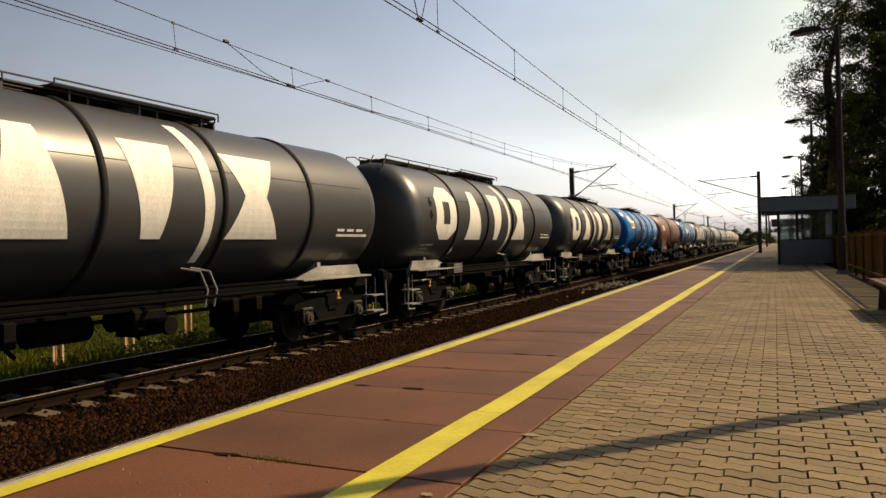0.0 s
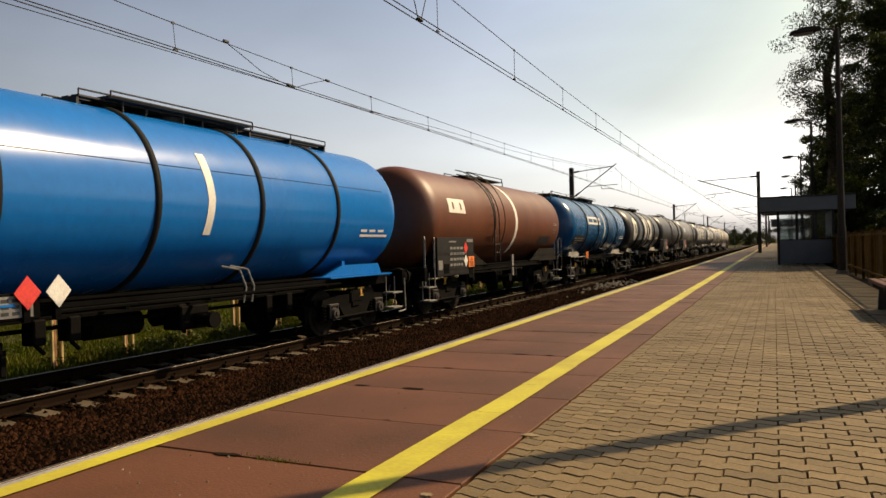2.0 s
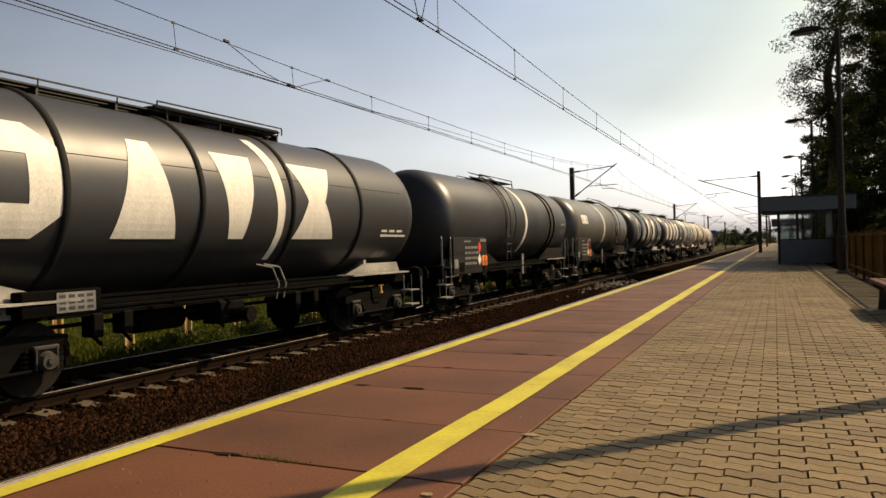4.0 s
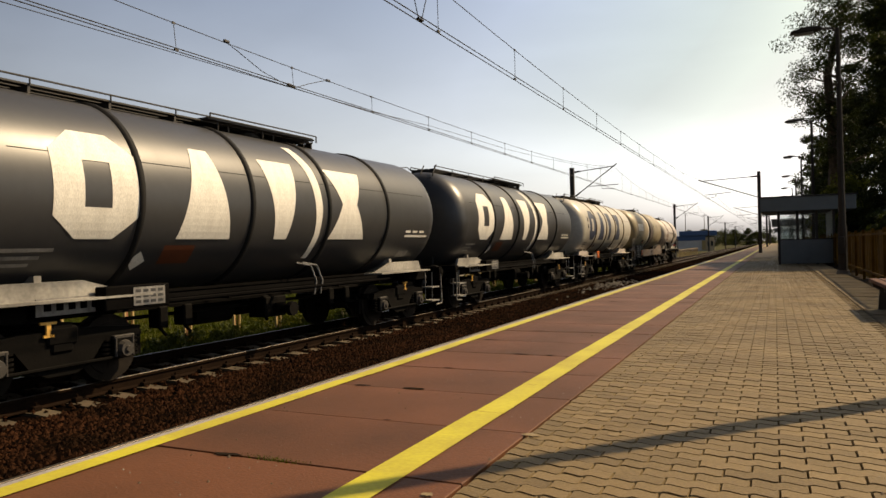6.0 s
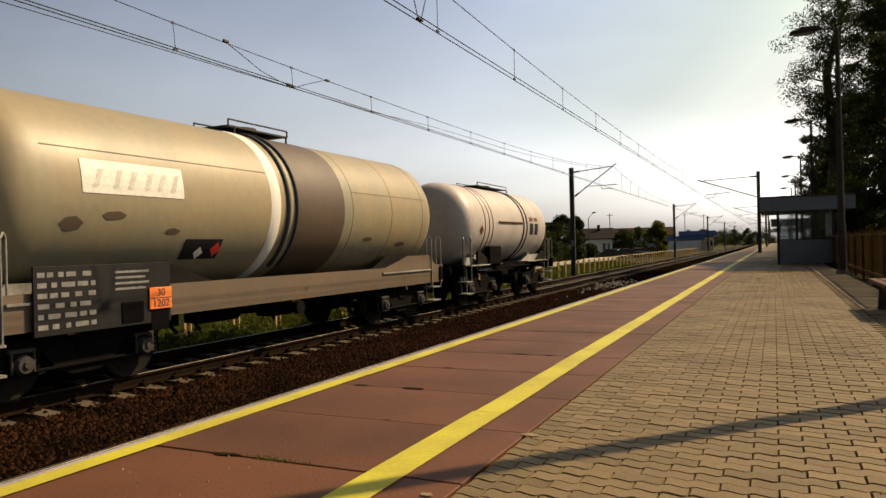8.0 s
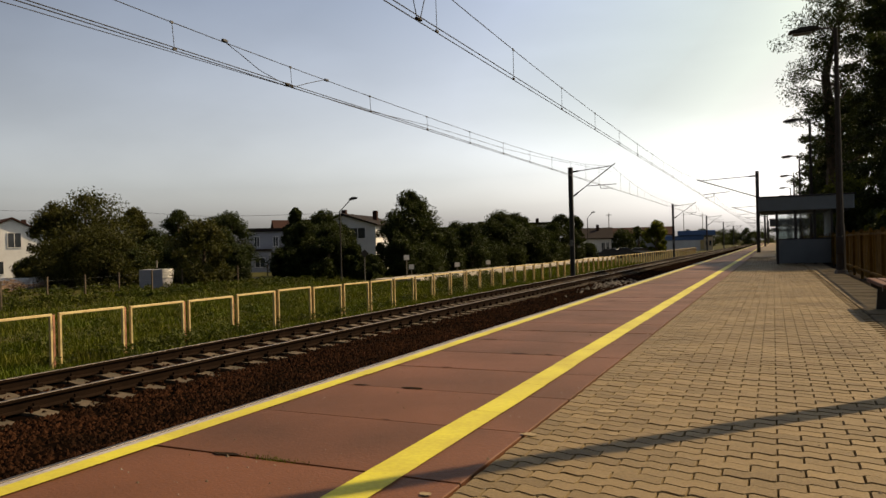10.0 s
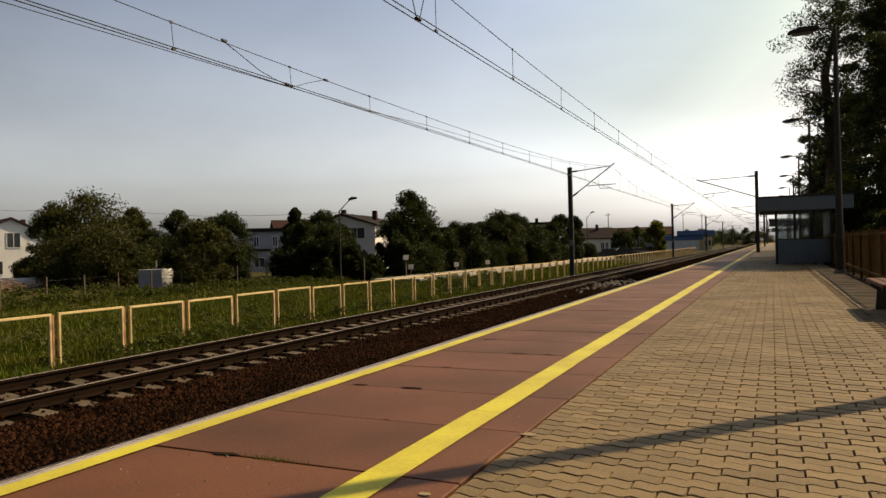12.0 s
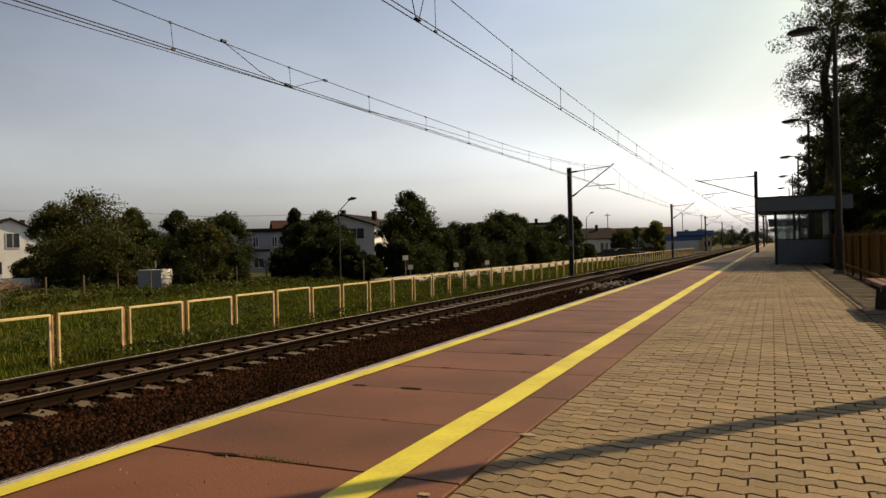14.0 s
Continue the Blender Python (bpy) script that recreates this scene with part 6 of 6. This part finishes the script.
road_lamp(-27.1, 42.0, 4.95, "grey concrete street lamp with a raised arm")
road_lamp(-25.5, 108.0, 6.2, "grey concrete street lamp with a raised arm")


def road_sign(x, y, z, shape, label):
    s = empty("road_sign", pose(x, y, -1.22, 0, 0, 30))
    part("post", one(bar, (0, 0, 0), (0, 0, z), 0.03), M_GREYCON, s)
    bm = B()
    if shape == "diamond":
        prism(bm, [(-0.3, z), (0, z - 0.3), (0.3, z), (0, z + 0.3)], "y", -0.05, -0.03)
    else:
        prism(bm, [(-0.2, z - 0.35), (0.2, z - 0.35), (0.2, z), (-0.2, z)], "y", -0.05, -0.03)
    part("plate", bm, M_WHITE if shape != "diamond" else M_POLE, s, "plain sign plate")
    tagged(s, label, "road sign")


road_sign(-25.75, 42.9, 1.95, "diamond", "diamond-shaped road sign on a thin grey post")
road_sign(-24.1, 46.0, 1.75, "plate", "small pale sign on a grey post")
for x, y in ((-25.0, 48.5), (-23.4, 53.5), (-23.2, 60.0)):
    road_sign(x, y, 1.0, "plate", "small low white sign by the road")

# poles and wires over the gardens
for x, y, h in ((-33, 160, 9), (-22, 205, 10), (-18, 215, 10)):
    u = empty("utility_pole", pose(x, y, -1.22))
    part("pole", one(bar, (0, 0, 0), (0, 0, h), 0.12, 0.08, 8), M_GREYCON, u)
    part("cross_arm", one(box, -0.7, 0.7, -0.05, 0.05, h - 0.5, h - 0.4), M_MAST, u)
    tagged(u, "grey utility pole with a cross arm", "pole", "utility poles")
bm = B()
pipe(bm, [(-130, 70, 10.0), (-90, 62, 7.2), (-80, 62, 6.9), (-70, 64, 6.2), (-58, 62, 5.2), (-48, 60, 4.8), (-36, 52, 4.2), (-27.1, 42, 3.6)], 0.015, 4)
tagged(finish("power_cable", bm, M_WIRE), "thin black power cable over the gardens", "cable", kind="structure")


# ---- paving stones and small platform details ----
PITCH, LONG = 0.1002, 0.2184


def paver_shape():
    """Wavy interlocking paver: top outline inset, lower outline full."""
    n = 16
    half, hy, gap = LONG / 2, PITCH / 2, 0.0034
    xs = [-half + gap * 0.8 + (LONG - 1.6 * gap) * i / n for i in range(n + 1)]

    def wave(x):
        u = (x / (LONG / 2)) % 1.0
        return 0.0115 * math.sin(2 * math.pi * u) + 0.003 * math.sin(4 * math.pi * u)
    ring = [(x, hy - gap + wave(x)) for x in xs] + [(x, -hy + gap + wave(x)) for x in reversed(xs)]
    low = [(x, y, -0.010) for x, y in ring]
    top = [(x - math.copysign(0.003, x) * (1 if abs(x) > half - 0.01 else 0), y - math.copysign(0.003, y), 0.0) for x, y in ring]
    deep = [(x, y, -0.045) for x, y in ring]
    m = len(ring)
    verts = top + low + deep
    faces = []
    for i in range(n):
        faces.append((i, i + 1, m - 2 - i, m - 1 - i))
    for i in range(m):
        j = (i + 1) % m
        faces.append((i, m + i, m + j, j))
        faces.append((m + i, 2 * m + i, 2 * m + j, m + j))
    faces = [tuple(reversed(f)) if k < n else f for k, f in enumerate(faces)]
    return np.array(verts), faces


def paving():
    v0, f0 = paver_shape()
    me = bpy.data.meshes.new("paver")
    me.from_pydata(v0.tolist(), [], f0)
    me.materials.append(M_PAVER)
    me.update()
    rr = random.Random(21)
    near, rest_v, rest_f, count = 0, [], [], 0
    rows = int((46.0 + 1.4) / PITCH)
    for j in range(rows):
        y = -1.4 + j * PITCH
        off = (LONG / 2) * (j % 2)
        x = -1.205 + LONG / 2 - off
        while x < 1.03:
            if x - LONG / 2 < -1.22:
                # cut stone closing the row at the slab edge
                v = v0.copy()
                v[:, 0] = np.maximum(v[:, 0], -1.2035 - x) + x
                v[:, 1] += y
                rest_v.append(v)
                rest_f += [tuple(k + count for k in f) for f in f0]
                count += len(v0)
                x += LONG
                continue
            z, tx, ty = rr.uniform(-0.003, 0.0015), radians(rr.uniform(-0.5, 0.5)), radians(rr.uniform(-0.35, 0.35))
            if 2.55 < y and near < 300 and -1.2 < x < 0.75:
                p = new("paver", me)
                p.parent, p.location, p.rotation_euler = PLATFORM, (x, y, z), (tx, ty, radians(rr.uniform(-0.7, 0.7)))
                near += 1
            else:
                v = v0 + (x, y, z)
                v[:, 2] += v0[:, 1] * tx - v0[:, 0] * ty
                rest_v.append(v)
                rest_f += [tuple(k + count for k in f) for f in f0]
                count += len(v0)
            x += LONG
    m2 = bpy.data.meshes.new("paving")
    m2.from_pydata(np.concatenate(rest_v).tolist(), [], rest_f)
    m2.materials.append(M_PAVER)
    ob = new("paving", m2)
    ob.parent = PLATFORM
    tagged(ob, "interlocking sand-coloured wavy paving stones", kind="stuff")


paving()


def tuft(name, x, y, n, spread, h, seed, label):
    r = np.random.default_rng(seed)
    px_, py = r.normal(x, spread[0], n), r.normal(y, spread[1], n)
    a = r.uniform(0, 6.283, n)
    hh = h * r.uniform(0.4, 1.2, n)
    p = np.stack([px_, py, np.full(n, -0.01)], 1)
    side = np.stack([np.cos(a), np.sin(a), 0 * a], 1) * 0.004
    tip = np.stack([-np.sin(a) * hh * 0.6, np.cos(a) * hh * 0.6, hh], 1)
    v = np.stack([p - side, p + side, p + tip], 1).reshape(-1, 3)
    tagged(new(name, mesh_from(name, v, np.arange(len(v)).reshape(-1, 3), M_BLADE)), label, "grass tuft", kind="stuff")


tuft("grass_tuft", -2.22, 2.79, 260, (0.085, 0.012), 0.02, 3, "small grass tuft growing in a slab joint")


def splat(x, y, r0, seed):
    rr = random.Random(seed)
    bm = B()
    vs = [bm.verts.new((x + r0 * rr.uniform(0.6, 1.1) * math.cos(i / 14 * 6.283), y + r0 * 0.8 * rr.uniform(0.6, 1.1) * math.sin(i / 14 * 6.283), 0.005)) for i in range(14)]
    bm.faces.new(vs)
    part("pale_stain", bm, M_STAIN, PLATFORM, "pale dried stain on the paving")


for i, (x, y, r0) in enumerate(((-0.92, 4.27, 0.055), (-0.78, 3.77, 0.045), (-1.19, 3.62, 0.05), (-1.3, 2.6, 0.03))):
    splat(x, y, r0, i)


def litter(name, n, size, material, seed, label):
    """Crumbs of stone and dry leaf lying on the platform."""
    r = np.random.default_rng(seed)
    x, y = r.uniform(-2.9, 1.2, n), 1.6 + 9 * r.uniform(0, 1, n) ** 1.6
    a, s = r.uniform(0, 6.283, n), size * r.uniform(0.4, 1.3, n)
    rim = np.stack([np.stack([x + s * r.uniform(0.5, 1.2, n) * np.cos(a + k * 1.571), y + s * r.uniform(0.5, 1.2, n) * np.sin(a + k * 1.571), np.full(n, -0.004)], 1) for k in range(4)], 1)
    top = np.stack([x, y, s * 0.7], 1)[:, None]
    v = np.concatenate([rim, top], 1).reshape(-1, 3)
    f = (np.arange(n) * 5)[:, None, None] + np.array([(0, 1, 4), (1, 2, 4), (2, 3, 4), (3, 0, 4)])[None]
    tagged(new(name, mesh_from(name, v, f.reshape(-1, 3), material)), label, "litter", kind="stuff")


def slab_chips(seed):
    """Broken slab edges filled with dark grit along the joints."""
    rr = random.Random(seed)
    for i in range(1, 34):
        y = 0.125 + i * 0.885
        for _ in range(rr.choice((0, 1, 1, 2))):
            x, q = rr.uniform(-2.85, -1.75), rr.uniform(0.03, 0.11)
            bm = B()
            n = 9
            vs = [bm.verts.new((x + q * rr.uniform(0.6, 1.1) * math.cos(k / n * 6.283), y + q * 0.28 * rr.uniform(0.4, 1.2) * math.sin(k / n * 6.283), 0.0035)) for k in range(n)]
            bm.faces.new(vs)
            part("chipped_edge", bm, M_SAND, PLATFORM, "dark grit in a chipped slab edge")


slab_chips(31)
litter("stone_crumbs", 420, 0.006, M_GREYCON, 11, "pale stone crumbs strewn over the platform")
litter("leaf_crumbs", 130, 0.011, M_BARK, 12, "dry brown leaf crumbs strewn over the platform")


# ---- the train runs towards and past the camera ----
def motions():
    for w, y in TRAIN:
        times = [0.0, 0.04, 0.1] + [0.5 * i for i in range(1, 28)] + [13.9, 13.96, 14.0]
        walk(w, [(t, pose(FAR_X, y - SPEED * t, RAIL)) for t in times])
    # wheels roll while their wagon passes
    start = {w.name: y for w, y in TRAIN}
    for ws, d in WHEELS:
        y = start[ws.parent.parent.name] + ws.parent.location.y + d
        t0, t1 = max(0.0, (y - 40) / SPEED), min(14.0, (y - 2) / SPEED)
        rows = [(0.0, pose(0, d, 0.46))] if t0 > 0.05 else []
        n = max(0, int((t1 - t0) * FPS))
        rows += [(t0 + k / FPS, pose(0, d, 0.46, math.degrees(SPEED * k / FPS / 0.46))) for k in range(n + 1)]
        last = rows[-1][1]
        rows.append((14.0, last))
        walk(ws, rows)


motions()
